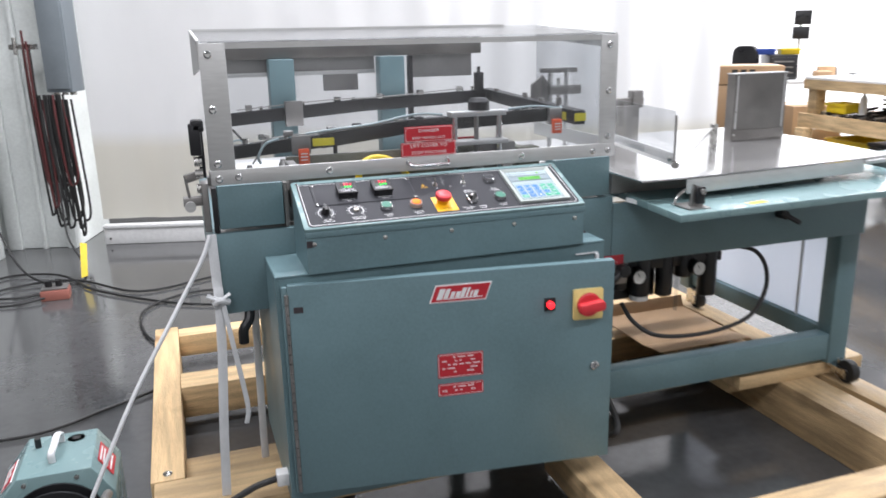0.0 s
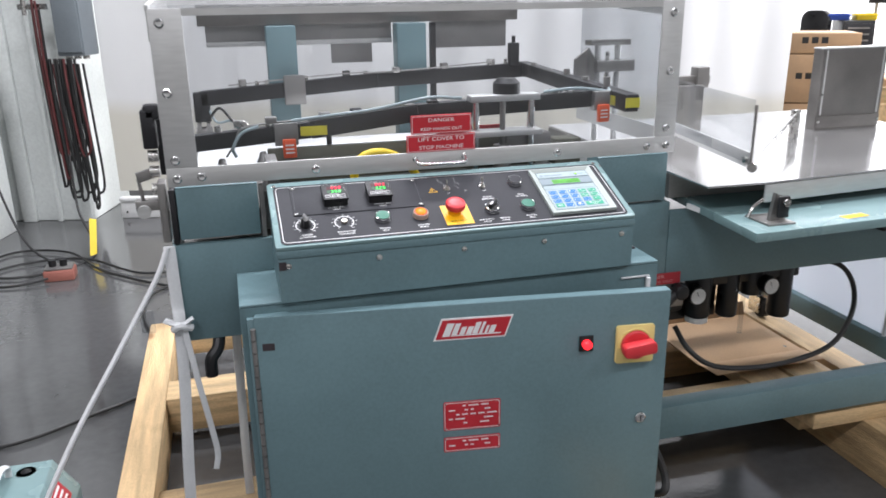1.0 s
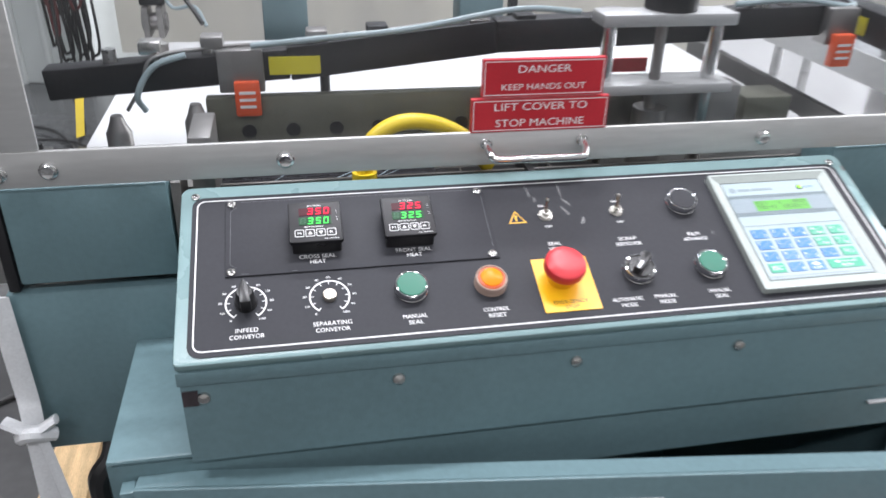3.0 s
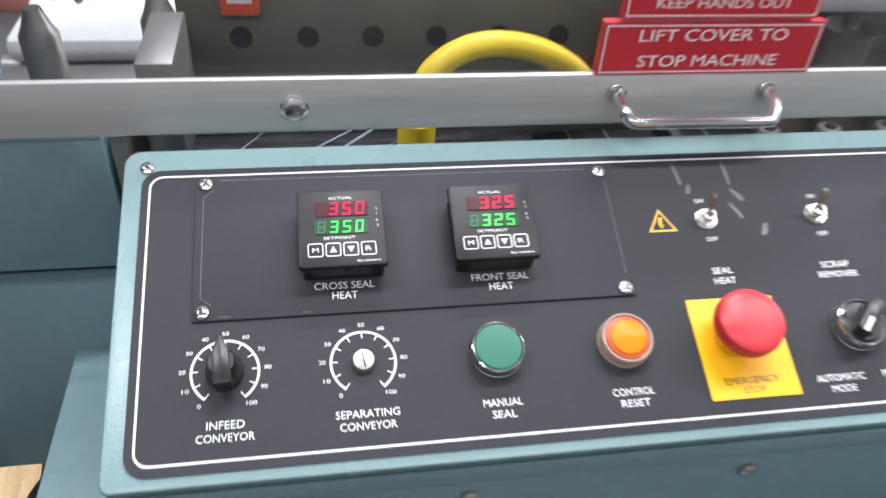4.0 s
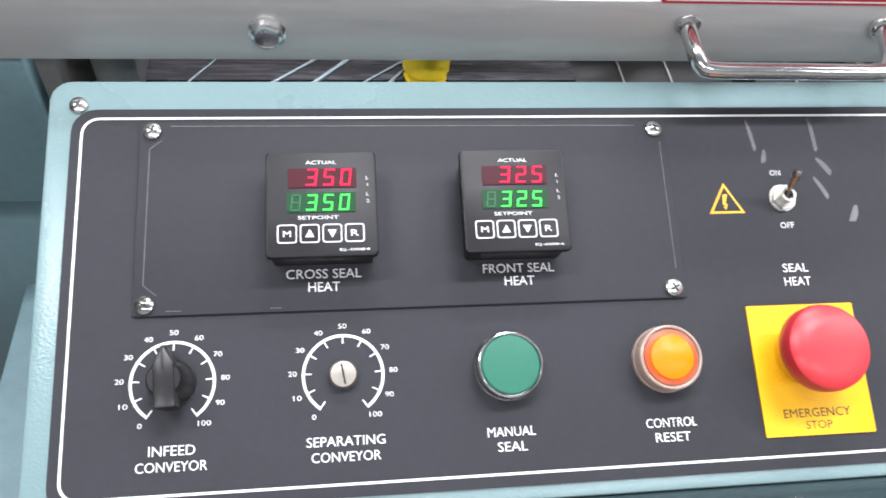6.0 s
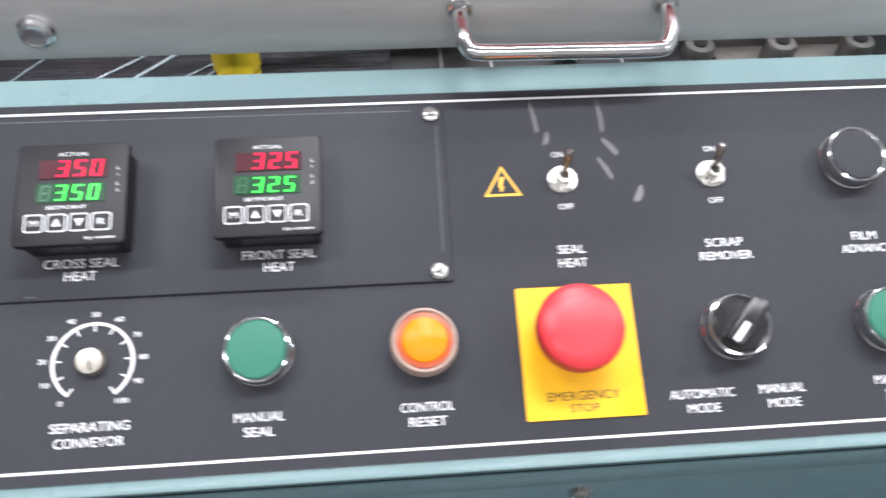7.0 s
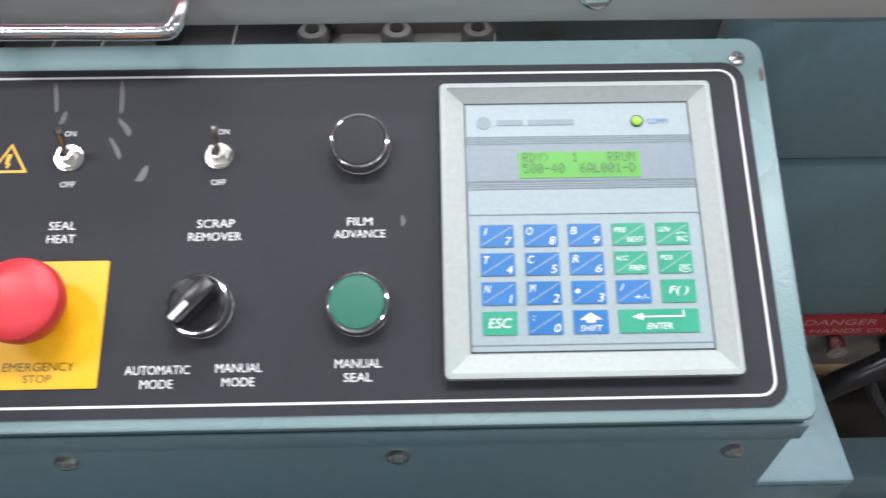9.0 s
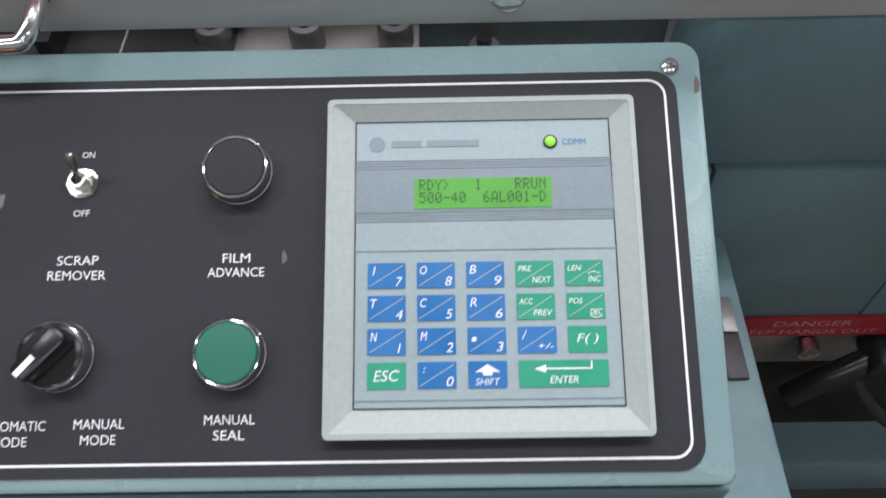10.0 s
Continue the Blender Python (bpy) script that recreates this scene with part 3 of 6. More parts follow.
part("plug_body", B(-0.416, -0.392 - 0.0235, 0.052, 0.083, 0.237, 0.268), BLACK, pc)
part("power_cord", T([(-0.45, 0.067, 0.252), (-0.52, 0.05, 0.245), (-0.62, -0.02, 0.23), (-0.72, -0.1, 0.17), (-0.78, -0.2, 0.04), (-0.8, -0.35, 0.014)], 0.0085), CABLE, ec)

part("latch_tab", B(0.404, 0.417, 0.095, 0.145, 0.7902, 0.7935, 0.001), BLANK, ec)
part("worn_tab", B(0.407, 0.416, 0.125, 0.15, 0.7937, 0.796, 0.001), DULL, ec)

# ---- control console ----
PH = 0.39432
Z0 = 0.8963
TP = Matrix.Translation((0, 0, Z0)) @ Matrix.Rotation(PH, 4, "X")
co = thing("control_console", (0, 0.09, 0.79), "teal sloping control console with a charcoal operator panel", "control panel")
XL, XR, VT = -0.3505, 0.3585, 0.1985


def P(u, v, w=0.0, turn=0.0):
    """A plane on the sloping panel: x to the right, y up the slope, z off the panel."""
    return TP @ Matrix.Translation((u, v, w)) @ Matrix.Rotation(radians(turn), 4, "Z")


yt_, zt_ = VT * math.cos(PH), Z0 + VT * math.sin(PH)
prof = [(0.0015, 0.79), (0.0015, Z0 - 0.004), (yt_ - 0.002, zt_ - 0.006), (yt_ - 0.002, 0.79)]
side = Matrix(((0, 0, 1, 0), (1, 0, 0, 0), (0, 1, 0, 0), (0, 0, 0, 1)))
part("body", X(prof, XR - XL - 0.006, Matrix.Translation((XL + 0.003, 0, 0)) @ side), TEAL, co)
def round_poly(x0, x1, y0, y1, rb, rt, n=6):
    """A rectangle with its lower and upper corners rounded differently."""
    pts = []
    for cx, cy, r, a0 in ((x1 - rt, y1 - rt, rt, 0), (x0 + rt, y1 - rt, rt, 90), (x0 + rb, y0 + rb, rb, 180), (x1 - rb, y0 + rb, rb, 270)):
        pts += [(cx + r * math.cos(radians(a0 + 90 * k / n)), cy + r * math.sin(radians(a0 + 90 * k / n))) for k in range(n + 1)]
    return pts


part("lid", X(round_poly(XL, XR, -0.0015, VT, 0.005, 0.010), 0.0105, P(0, 0, -0.0102), 0.0016), TEAL_L, co, "lighter hammered teal panel lid")
part("lid_skirt", B(XL + 0.001, XR - 0.001, -0.0012, 0.0008, 0.875, Z0 - 0.0075, 0.0008), TEAL, co)
part("chipped_corner", X([(-0.001, 0), (0.0012, 0.001), (0.0015, 0.005), (0.0004, 0.009), (-0.0008, 0.006)], 0.0002, P(XR - 0.0028, 0.172, 0.0003)), mat("bare_rusty_steel", (0.14, 0.10, 0.09), 0.6, 0.3, 0.3, 300), co)
for a in (-0.3297, -0.1640, 0.0, 0.1630, 0.330):
    part("front_screw", lathe([(0.0058, 0), (0.0052, 0.0025), (0.0025, 0.004)], Matrix.Translation((a, 0.0015, 0.86)) @ Matrix.Rotation(radians(90), 4, "X"), 12), ZINC, co)
part("small_tag", B(-0.347, -0.334, -0.0002, 0.0014, 0.853, 0.868), BLANK, co)


def screw(u, v, parent, r=0.0042, w=0.0):
    s = part("panel_screw", lathe([(r, 0), (r * 0.95, 0.0012), (r * 0.6, 0.0022), (r * 0.2, 0.0025)], P(u, v, w, 20), 16), ZINC, parent)
    part("cross_slot", lift(J(B(-r * 0.55, r * 0.55, -r * 0.1, r * 0.1, 0.0016, 0.0027), B(-r * 0.1, r * 0.1, -r * 0.55, r * 0.55, 0.0016, 0.0027)), P(u, v, w, 20 + 130 * abs(u))), BLACK, s)


for u in (XL + 0.0135, XR - 0.0145):
    screw(u, 0.1855, co, 0.0042, 0.0004)
ov = part("overlay", X(rrect(-0.3395, 0.3462, 0.0045, 0.1832, 0.011), 0.0009, P(0, 0, 0.0004)), OVERLAY, co, "charcoal printed operator panel")
part("border_line", ring(rrect(-0.3352, 0.3412, 0.0094, 0.1790, 0.008), rrect(-0.3341, 0.3401, 0.0105, 0.1779, 0.007), 0.00018, P(0, 0, 0.0013)), WHITE, ov)
W0 = 0.0013     # top of the overlay


def say(text, u, v, h, w, parent=None, material=None, lev=None, turn=0.0, lean=0.0):
    lettering(text, P(u, v, (W0 if lev is None else lev) + 0.00012, turn), h, None if text in "I1./:" else w, material or WHITE, parent or ov, lean=lean)


# access plate with the two temperature controllers
ap = part("access_plate", X(rrect(-0.3088, -0.0565, 0.0848, 0.1758, 0.0012), 0.0016, P(0, 0, W0), 0.0004), OVERLAY, co, "screwed charcoal access plate")
for u, v in ((-0.3030, 0.1712), (-0.3035, 0.0895), (-0.0625, 0.1705), (-0.0630, 0.0895)):
    screw(u, v, ap, 0.0042, W0 + 0.0016)


wear = [((-0.3045, 0.0985), (-0.3040, 0.1625)), ((-0.3040, 0.1625), (-0.2985, 0.1668)), ((-0.3045, 0.0985), (-0.2990, 0.0940)), ((-0.2950, 0.1738), (-0.0720, 0.1728)), ((-0.0600, 0.1640), (-0.0605, 0.0990)), ((-0.2945, 0.0868), (-0.2880, 0.0866)), ((-0.2500, 0.0866), (-0.2450, 0.0866))]
for (u0, v0), (u1, v1) in wear:
    an = math.atan2(v1 - v0, u1 - u0)
    ln = math.hypot(u1 - u0, v1 - v0)
    part("worn_edge", X([(0, -0.00018), (ln, -0.00018), (ln, 0.00018), (0, 0.00018)], 0.00008, P(u0, v0, W0 + 0.00165, math.degrees(an))), WORN, ap)


def digits(text, u, v, h, parent, material, lev):
    """Seven-segment numerals."""
    seg = {"0": "abcdef", "1": "bc", "2": "abged", "3": "abgcd", "5": "afgcd", "8": "abcdefg"}
    w, t = h * 0.58, h * 0.12
    box = {"a": (0, w, h - t, h), "g": (0.1 * w, 0.9 * w, h / 2 - t / 2, h / 2 + t / 2), "d": (0, w, 0, t), "f": (0, t, h / 2, h), "e": (0, t, 0, h / 2), "b": (w - t, w, h / 2, h), "c": (w - t, w, 0, h / 2)}
    for i, ch in enumerate(text):
        bms = []
        for s in seg[ch]:
            x0, x1, y0, y1 = box[s]
            g = h * 0.022
            bms.append(B(x0 + g, x1 - g, y0 + g, y1 - g, 0, 0.0002))
            bms[-1].transform(Matrix(((1, 0.12, 0, i * h * 0.93), (0, 1, 0, 0), (0, 0, 1, 0), (0, 0, 0, 1))))
        part("numeral", lift(J(*bms), P(u, v, lev)), material, parent)


for uc, up, top, ut in ((-0.2262, "350", "CROSS SEAL", -0.2262), (-0.1395, "325", "FRONT SEAL", -0.1368)):
    vc = 0.1292
    tk = part("temperature_controller", X(rrect(-0.0225, 0.0225, -0.0235, 0.0235, 0.002), 0.0145, P(uc, vc, W0 + 0.0016)), BLACK, co, "black square temperature controller with lit displays")
    part("bezel", X(rrect(-0.0242, 0.0242, -0.0242, 0.0242, 0.002), 0.0045, P(uc, vc, W0 + 0.0142), 0.0008), BEZEL, tk)
    lv = W0 + 0.0188
    part("actual_window", X(rrect(-0.0145, 0.0155, 0.0072, 0.0162, 0.0006), 0.0003, P(uc, vc, lv)), WINR, tk)
    part("setpoint_window", X(rrect(-0.0150, 0.0148, -0.0042, 0.0048, 0.0006), 0.0003, P(uc, vc, lv)), WING, tk)
    digits(up, uc - 0.0068, vc + 0.0079, 0.0080, tk, LEDR, lv + 0.0004)
    digits(up, uc - 0.0068, vc - 0.0036, 0.0076, tk, LEDG, lv + 0.0004)
    digits("8", uc - 0.0138, vc - 0.0036, 0.0076, tk, mat("unlit_segment", (0.012, 0.11, 0.045), 0.4), lv + 0.0004)
    say("ACTUAL", uc, vc + 0.0190, 0.0017, 0.0135, tk, WHITE, lv)
    say("SETPOINT", uc - 0.0015, vc - 0.0066, 0.0016, 0.0175, tk, WHITE, lv)
    say("EJ-0084", uc + 0.014, vc - 0.0215, 0.0014, 0.013, tk, WHITE, lv)
    for k, ch in enumerate(("L", "1", "L", "2")):
        say(ch, uc + 0.0202, vc + 0.0115 - k * 0.0032 - (k // 2) * 0.0012, 0.0015, 0.0011, tk, WHITE, lv)
    for k, ch in enumerate("M^vR"):
        u = uc - 0.0150 + 0.0097 * k
        part("key_outline", ring(rrect(-0.0042, 0.0042, -0.0042, 0.0042, 0.0013), rrect(-0.0037, 0.0037, -0.0037, 0.0037, 0.001), 0.0002, P(u, vc - 0.0138, lv)), WHITE, tk)
        if ch in "MR":
            say(ch, u, vc - 0.0138, 0.0028, 0.0033, tk, WHITE, lv)
        else:
            s = 1 if ch == "^" else -1
            tri_ = [(-0.0019, -0.0016 * s), (0.0019, -0.0016 * s), (0, 0.002 * s)]
            part("arrow", X(tri_ if s > 0 else tri_[::-1], 0.0002, P(u, vc - 0.0138, lv)), WHITE, tk)
    say(top, ut, 0.1015, 0.0043, 0.0335, ap, WHITE, W0 + 0.0016)
    say("HEAT", ut, 0.0955, 0.0043, 0.0140, ap, WHITE, W0 + 0.0016)

# dials
for uc, l1, l2, w1, w2 in ((-0.2910, "INFEED", "CONVEYOR", 0.0190, 0.0290), (-0.2187, "SEPARATING", "CONVEYOR", 0.0335, 0.0295)):
    vc, R = 0.0560, 0.0180
    arc = [radians(-54 + 6 * k) for k in range(49)]
    rim = [(R * math.cos(q), R * math.sin(q)) for q in arc] + [((R - 0.0013) * math.cos(q), (R - 0.0013) * math.sin(q)) for q in reversed(arc)]
    bm = bmesh.new()
    vv = [bm.verts.new((x, y, 0.0002)) for x, y in rim]
    for k in range(48):
        bm.faces.new((vv[k], vv[k + 1], vv[96 - k], vv[97 - k]))
    dl = part("dial", lift(bm, P(uc, vc, W0)), WHITE, co, "white printed dial scale")
    ticks = []
    for k in range(11):
        a = 234 - 28.8 * k
        ticks.append(X([(R - 0.0042, -0.0003), (R, -0.0003), (R, 0.0003), (R - 0.0042, 0.0003)], 0.0002, P(uc, vc, W0, a)))
        say(str(k * 10), uc + (R + 0.0040 + (0.001 if k == 10 else 0)) * math.cos(radians(a)), vc + (R + 0.0036) * math.sin(radians(a)), 0.0022, 0.0018 * len(str(k * 10)), dl)
    part("tick_marks", J(*ticks), WHITE, dl)
    say(l1, uc + 0.0005, 0.0279, 0.0041, w1, dl)
    say(l2, uc + 0.0005, 0.0214, 0.0041, w2, dl)
    if uc < -0.25:
        kb = part("pointer_knob", lathe([(0.0098, 0), (0.0098, 0.003), (0.0085, 0.005), (0.0075, 0.016), (0.0065, 0.0175)], P(uc, vc, W0), 28), BLACK, dl, "black pointer knob")
        part("pointer_fin", X([(-0.0046, -0.0118), (0.0046, -0.0118), (0.0042, 0.006), (0.0008, 0.0138), (-0.0008, 0.0138), (-0.0042, 0.006)], 0.0155, P(uc, vc, W0 + 0.003, 4), 0.0012), BLACK, kb)
        part("pointer_line", lift(B(-0.0004, 0.0004, 0.004, 0.0132, 0, 0.0004), P(uc, vc, W0 + 0.0186, 4)), BLACK, kb)
    else:
        kb = part("shaft_end", lathe([(0.0062, 0), (0.0062, 0.0035), (0.0055, 0.0048), (0.001, 0.0052)], P(uc, vc, W0), 24), mat("aged_brass_nickel", (0.50, 0.46, 0.40), 0.35, 0.9, 0.15, 60), dl, "bare metal shaft end")
        part("slot", lift(B(-0.0004, 0.0004, -0.0045, 0.0045, 0.0046, 0.0054), P(uc, vc, W0, 10)), BLACK, kb)


def button(u, v, cap, l1, w1, l2, w2, ringm, name, label, capmat, dome=0.0006, rr=0.0148, lv=0.0279):
    b = part(name, lathe([(rr + 0.0004, 0), (rr + 0.0004, 0.0022), (rr, 0.0026), (rr, 0.0088), (rr - 0.0004, 0.0097), (rr - 0.0010, 0.0100), (rr - 0.0015, 0.0097), (rr - 0.0017, 0.0085)], P(u, v, W0), 40), ringm, co, label)
    c = cap
    part("cap", lathe([(c, 0.0075), (c, 0.0094), (c - 0.0006, 0.0099 + dome * 0.3), (c * 0.6, 0.0100 + dome * 0.8), (0.001, 0.0100 + dome)], P(u, v, W0), 36), capmat, b)
    if l1:
        say(l1, u, lv, 0.0041, w1)
        say(l2, u, lv - 0.0064, 0.0041, w2)
    return b


button(-0.1458, 0.0562, 0.0131, "MANUAL", 0.0215, "SEAL", 0.0132, CHROME, "push_button", "green push button in a chrome ring", GREEN)
button(-0.0720, 0.0562, 0.0105, "CONTROL", 0.0238, "RESET", 0.0165, RINGP, "push_button", "lit orange push button in a pale ring", ORANGE, 0.0035)
part("inner_ring", lathe([(0.0106, 0.0075), (0.0125, 0.0075), (0.0125, 0.0094), (0.0106, 0.0100)], P(-0.0720, 0.0562, W0), 32), mat("burnt_orange_ring", (0.45, 0.07, 0.01), 0.4), bpy.data.objects["push_button.001"])
button(0.1463, 0.0552, 0.0131, "MANUAL", 0.0215, "SEAL", 0.0132, CHROME, "push_button", "green push button in a chrome ring", GREEN)
button(0.1463, 0.1370, 0.0132, "FILM", 0.0122, "ADVANCE", 0.0250, CHROME, "push_button", "black push button in a chrome ring", OVERLAY, 0.0002, lv=0.0978)

# selector switch
sl = part("selector_switch", lathe([(0.0152, 0), (0.0152, 0.0024), (0.0148, 0.0028), (0.0148, 0.0088), (0.0143, 0.0098), (0.0136, 0.0100), (0.0130, 0.0092)], P(0.0722, 0.0555, W0), 40), CHROME, co, "black selector switch in a chrome ring")
part("knob", lathe([(0.0129, 0.007), (0.0129, 0.0094), (0.0115, 0.0104), (0.001, 0.0106)], P(0.0722, 0.0555, W0), 32), BLACK, sl)
part("grip", X([(-0.0128, -0.0030), (-0.0115, -0.0042), (0.010, -0.0048), (0.0124, -0.0030), (0.0124, 0.0030), (0.010, 0.0048), (-0.0115, 0.0042), (-0.0128, 0.0030)], 0.0105, P(0.0722, 0.0555, W0 + 0.0100, 48), 0.0014), BLACK, sl)
part("white_mark", lift(B(-0.0122, -0.002, -0.0013, 0.0013, 0, 0.0005), P(0.0722, 0.0555, W0 + 0.0204, 48)), WHITE, sl)
for t_, u_, v_, w_ in (("AUTOMATIC", 0.0532, 0.0264, 0.0300), ("MODE", 0.0532, 0.0199, 0.0150), ("MANUAL", 0.0909, 0.0268, 0.0215), ("MODE", 0.0909, 0.0203, 0.0150)):
    say(t_, u_, v_, 0.0041, w_)

# emergency stop
es = part("emergency_stop", X(rrect(-0.0281, 0.0261, 0.0185, 0.0795, 0.0008), 0.0008, P(0, 0, W0)), YELLOW, co, "red mushroom emergency stop on a yellow plate")
part("neck", lathe([(0.0135, 0.0008), (0.0135, 0.008), (0.011, 0.009), (0.011, 0.014)], P(-0.0042, 0.0560, W0), 28), YELLOW, es)
part("mushroom_cap", lathe([(0.0105, 0.0135), (0.0180, 0.0135), (0.0193, 0.0155), (0.0196, 0.0205), (0.0188, 0.0240), (0.0160, 0.0264), (0.010, 0.0276), (0.001, 0.0280)], P(-0.0042, 0.0560, W0), 48), REDCAP, es)
say("EMERGENCY", -0.0015, 0.0287, 0.0040, 0.0330, es, INK, W0 + 0.0008)
say("STOP", -0.0015, 0.0232, 0.0036, 0.0130, es, INK, W0 + 0.0008)

# hazard triangle
hz = part("hazard_mark", X([(-0.0092, 0), (0.0092, 0), (0, 0.0158)], 0.0002, P(-0.0293, 0.1262, W0)), YELLOW, ov, "yellow electric hazard triangle")
part("triangle_field", X([(-0.0072, 0.0012), (0.0072, 0.0012), (0, 0.0136)], 0.00015, P(-0.0293, 0.1262, W0 + 0.0002)), OVERLAY, hz)
part("bolt_mark", X([(-0.0006, 0.0018), (0.0006, 0.0048), (-0.0004, 0.0050), (0.0010, 0.0100), (-0.0014, 0.0096), (-0.0020, 0.0044), (-0.0008, 0.0042), (-0.0016, 0.0030)][::-1], 0.00015, P(-0.0293, 0.1262, W0 + 0.0004)), YELLOW, hz)

# toggle switches
for u, l1, l2, w1, w2 in ((0.0004, "SEAL", "HEAT", 0.0130, 0.0135), (0.0752, "SCRAP", "REMOVER", 0.0183, 0.0258)):
    tg = part("toggle_switch", lathe([(0.0070, 0), (0.0070, 0.0006)], P(u, 0.1335, W0), 24), ZINC, co, "small chrome toggle switch")
    part("nut", ring([(0.0066 * math.cos(k * math.pi / 3), 0.0066 * math.sin(k * math.pi / 3)) for k in range(6)], [(0.0038 * math.cos(k * math.pi / 3), 0.0038 * math.sin(k * math.pi / 3)) for k in range(6)], 0.0024, P(u, 0.1335, W0 + 0.0006, 12)), NICKEL, tg)
    part("bushing", ring([(0.0037 * math.cos(k * math.pi / 8), 0.0037 * math.sin(k * math.pi / 8)) for k in range(16)], [(0.0025 * math.cos(k * math.pi / 8), 0.0025 * math.sin(k * math.pi / 8)) for k in range(16)], 0.0062, P(u, 0.1335, W0 + 0.0006)), NICKEL, tg)
    part("bushing_well", lathe([(0.0025, 0.0008), (0.0025, 0.0046), (0.0010, 0.0048)], P(u, 0.1335, W0), 16), BLACK, tg)
    bm = lathe([(0.0012, 0), (0.0015, 0.007), (0.0021, 0.0122), (0.0022, 0.0140), (0.0017, 0.0152), (0.0005, 0.0157)], None, 16)
    part("lever", lift(bm, P(u, 0.1335, W0 + 0.0042) @ Matrix.Rotation(radians(-33), 4, "X") @ Matrix.Rotation(radians(3), 4, "Y")), NICKEL, tg)
    say("ON", u - 0.0012 if u < 0.01 else u + 0.0014, 0.1470, 0.0029, 0.0056)
    say("OFF", u + 0.0004, 0.1195, 0.0030, 0.0072)
    say(l1, u + 0.0006, 0.0978, 0.0042, w1)
    say(l2, u + 0.0006, 0.0911, 0.0042, w2)

# operator keypad with display
kx0, kx1, kv0, kv1 = 0.1868, 0.3243, 0.0190, 0.1686
kp = part("operator_keypad", ring(rrect(kx0, kx1, kv0, kv1, 0.0025), rrect(kx0 + 0.0024, kx1 - 0.0024, kv0 + 0.0024, kv1 - 0.0024, 0.002), 0.0075, P(0, 0, W0)), GREYK, co, "pale grey operator keypad with a lit green display")
ix0, ix1, iv0, iv1 = 0.1990, 0.3135, 0.0312, 0.1590
bm = bmesh.new()
o = [bm.verts.new((x, y, 0.0075)) for x, y in ((kx0 + 0.002, kv0 + 0.002), (kx1 - 0.002, kv0 + 0.002), (kx1 - 0.002, kv1 - 0.002), (kx0 + 0.002, kv1 - 0.002))]
q = [bm.verts.new((x, y, 0.0030)) for x, y in ((ix0, iv0), (ix1, iv0), (ix1, iv1), (ix0, iv1))]
for k in range(4):
    bm.faces.new((o[k], o[(k + 1) % 4], q[(k + 1) % 4], q[k]))
part("sloped_frame", lift(bm, P(0, 0, W0)), GREYK, kp)
film_ = part("keypad_face", X([(ix0, iv0), (ix1, iv0), (ix1, iv1), (ix0, iv1)], 0.0012, P(0, 0, W0 + 0.0022)), GREYF, kp, "grey membrane keypad face")
KL = W0 + 0.0035
part("hairline", ring([(ix0, iv0), (ix1, iv0), (ix1, iv1), (ix0, iv1)], [(ix0 + 0.0005, iv0 + 0.0005), (ix1 - 0.0005, iv0 + 0.0005), (ix1 - 0.0005, iv1 - 0.0005), (ix0 + 0.0005, iv1 - 0.0005)], 0.0002, P(0, 0, KL)), IRON, kp)
part("display_band", X([(ix0, 0.1166), (ix1, 0.1166), (ix1, 0.1360), (ix0, 0.1360)], 0.0002, P(0, 0, KL)), GREYD, kp)
for v in (0.1365, 0.1377, 0.1389, 0.1401, 0.1122, 0.1134, 0.1146, 0.1158, 0.0988, 0.0345):
    part("pinstripe", X([(ix0, v), (ix1, v), (ix1, v + 0.0004), (ix0, v + 0.0004)], 0.0002, P(0, 0, KL + 0.0001)), GREYD, kp)
dp = part("display", X([(0.2254, 0.1178), (0.2863, 0.1178), (0.2863, 0.1318), (0.2254, 0.1318)], 0.0003, P(0, 0, KL + 0.0002)), LCD, kp, "lit green two-line display")
# dot-matrix characters on the display
DOTS = {"R": "1E11111E141211", "D": "1C12111111121C", "Y": "11110A04040404", ">": "10080402040810", "1": "040C040404040E", "U": "1111111111110E", "N": "11191513111111",
        "5": "1F101E0101110E", "0": "0E11131519110E", "-": "0000001F000000", "4": "02060A121F0202", "6": "0608101E11110E", "A": "0E1111111F1111", "L": "1010101010101F"}
for line, vtop in (("RDY>   1    RRUN", 0.1305), ("500-40  6AL001-D", 0.1246)):
    vs, fs = [], []
    for i, chr_ in enumerate(line):
        if chr_ == " ":
            continue
        for r_ in range(7):
            bits = int(DOTS[chr_][2 * r_:2 * r_ + 2], 16)
            for c_ in range(5):
                if bits >> (4 - c_) & 1:
                    x, y = 0.2276 + i * 0.00355 + c_ * 0.00056, vtop - r_ * 0.00072
                    n0 = len(vs)
                    vs += [(x, y, 0), (x + 0.00052, y, 0), (x + 0.00052, y + 0.00068, 0), (x, y + 0.00068, 0)]
                    fs.append((n0, n0 + 1, n0 + 2, n0 + 3))
    me = bpy.data.meshes.new("dots")
    me.from_pydata(vs, [], fs)
    bm = bmesh.new()
    bm.from_mesh(me)
    bpy.data.meshes.remove(me)
    part("display_text", lift(bm, P(0, 0, KL + 0.0007)), LCDINK, kp)
part("maker_disc", lathe([(0.0036, 0), (0.0036, 0.0002)], P(0.2088, 0.1482, KL), 24), GREYD, kp)
for u, w in ((0.2152, 0.0135), (0.2310, 0.0235)):
    part("maker_bar", X([(u, 0.1467), (u + w, 0.1467), (u + w, 0.1497), (u, 0.1497)], 0.0002, P(0, 0, KL)), GREYD, kp)
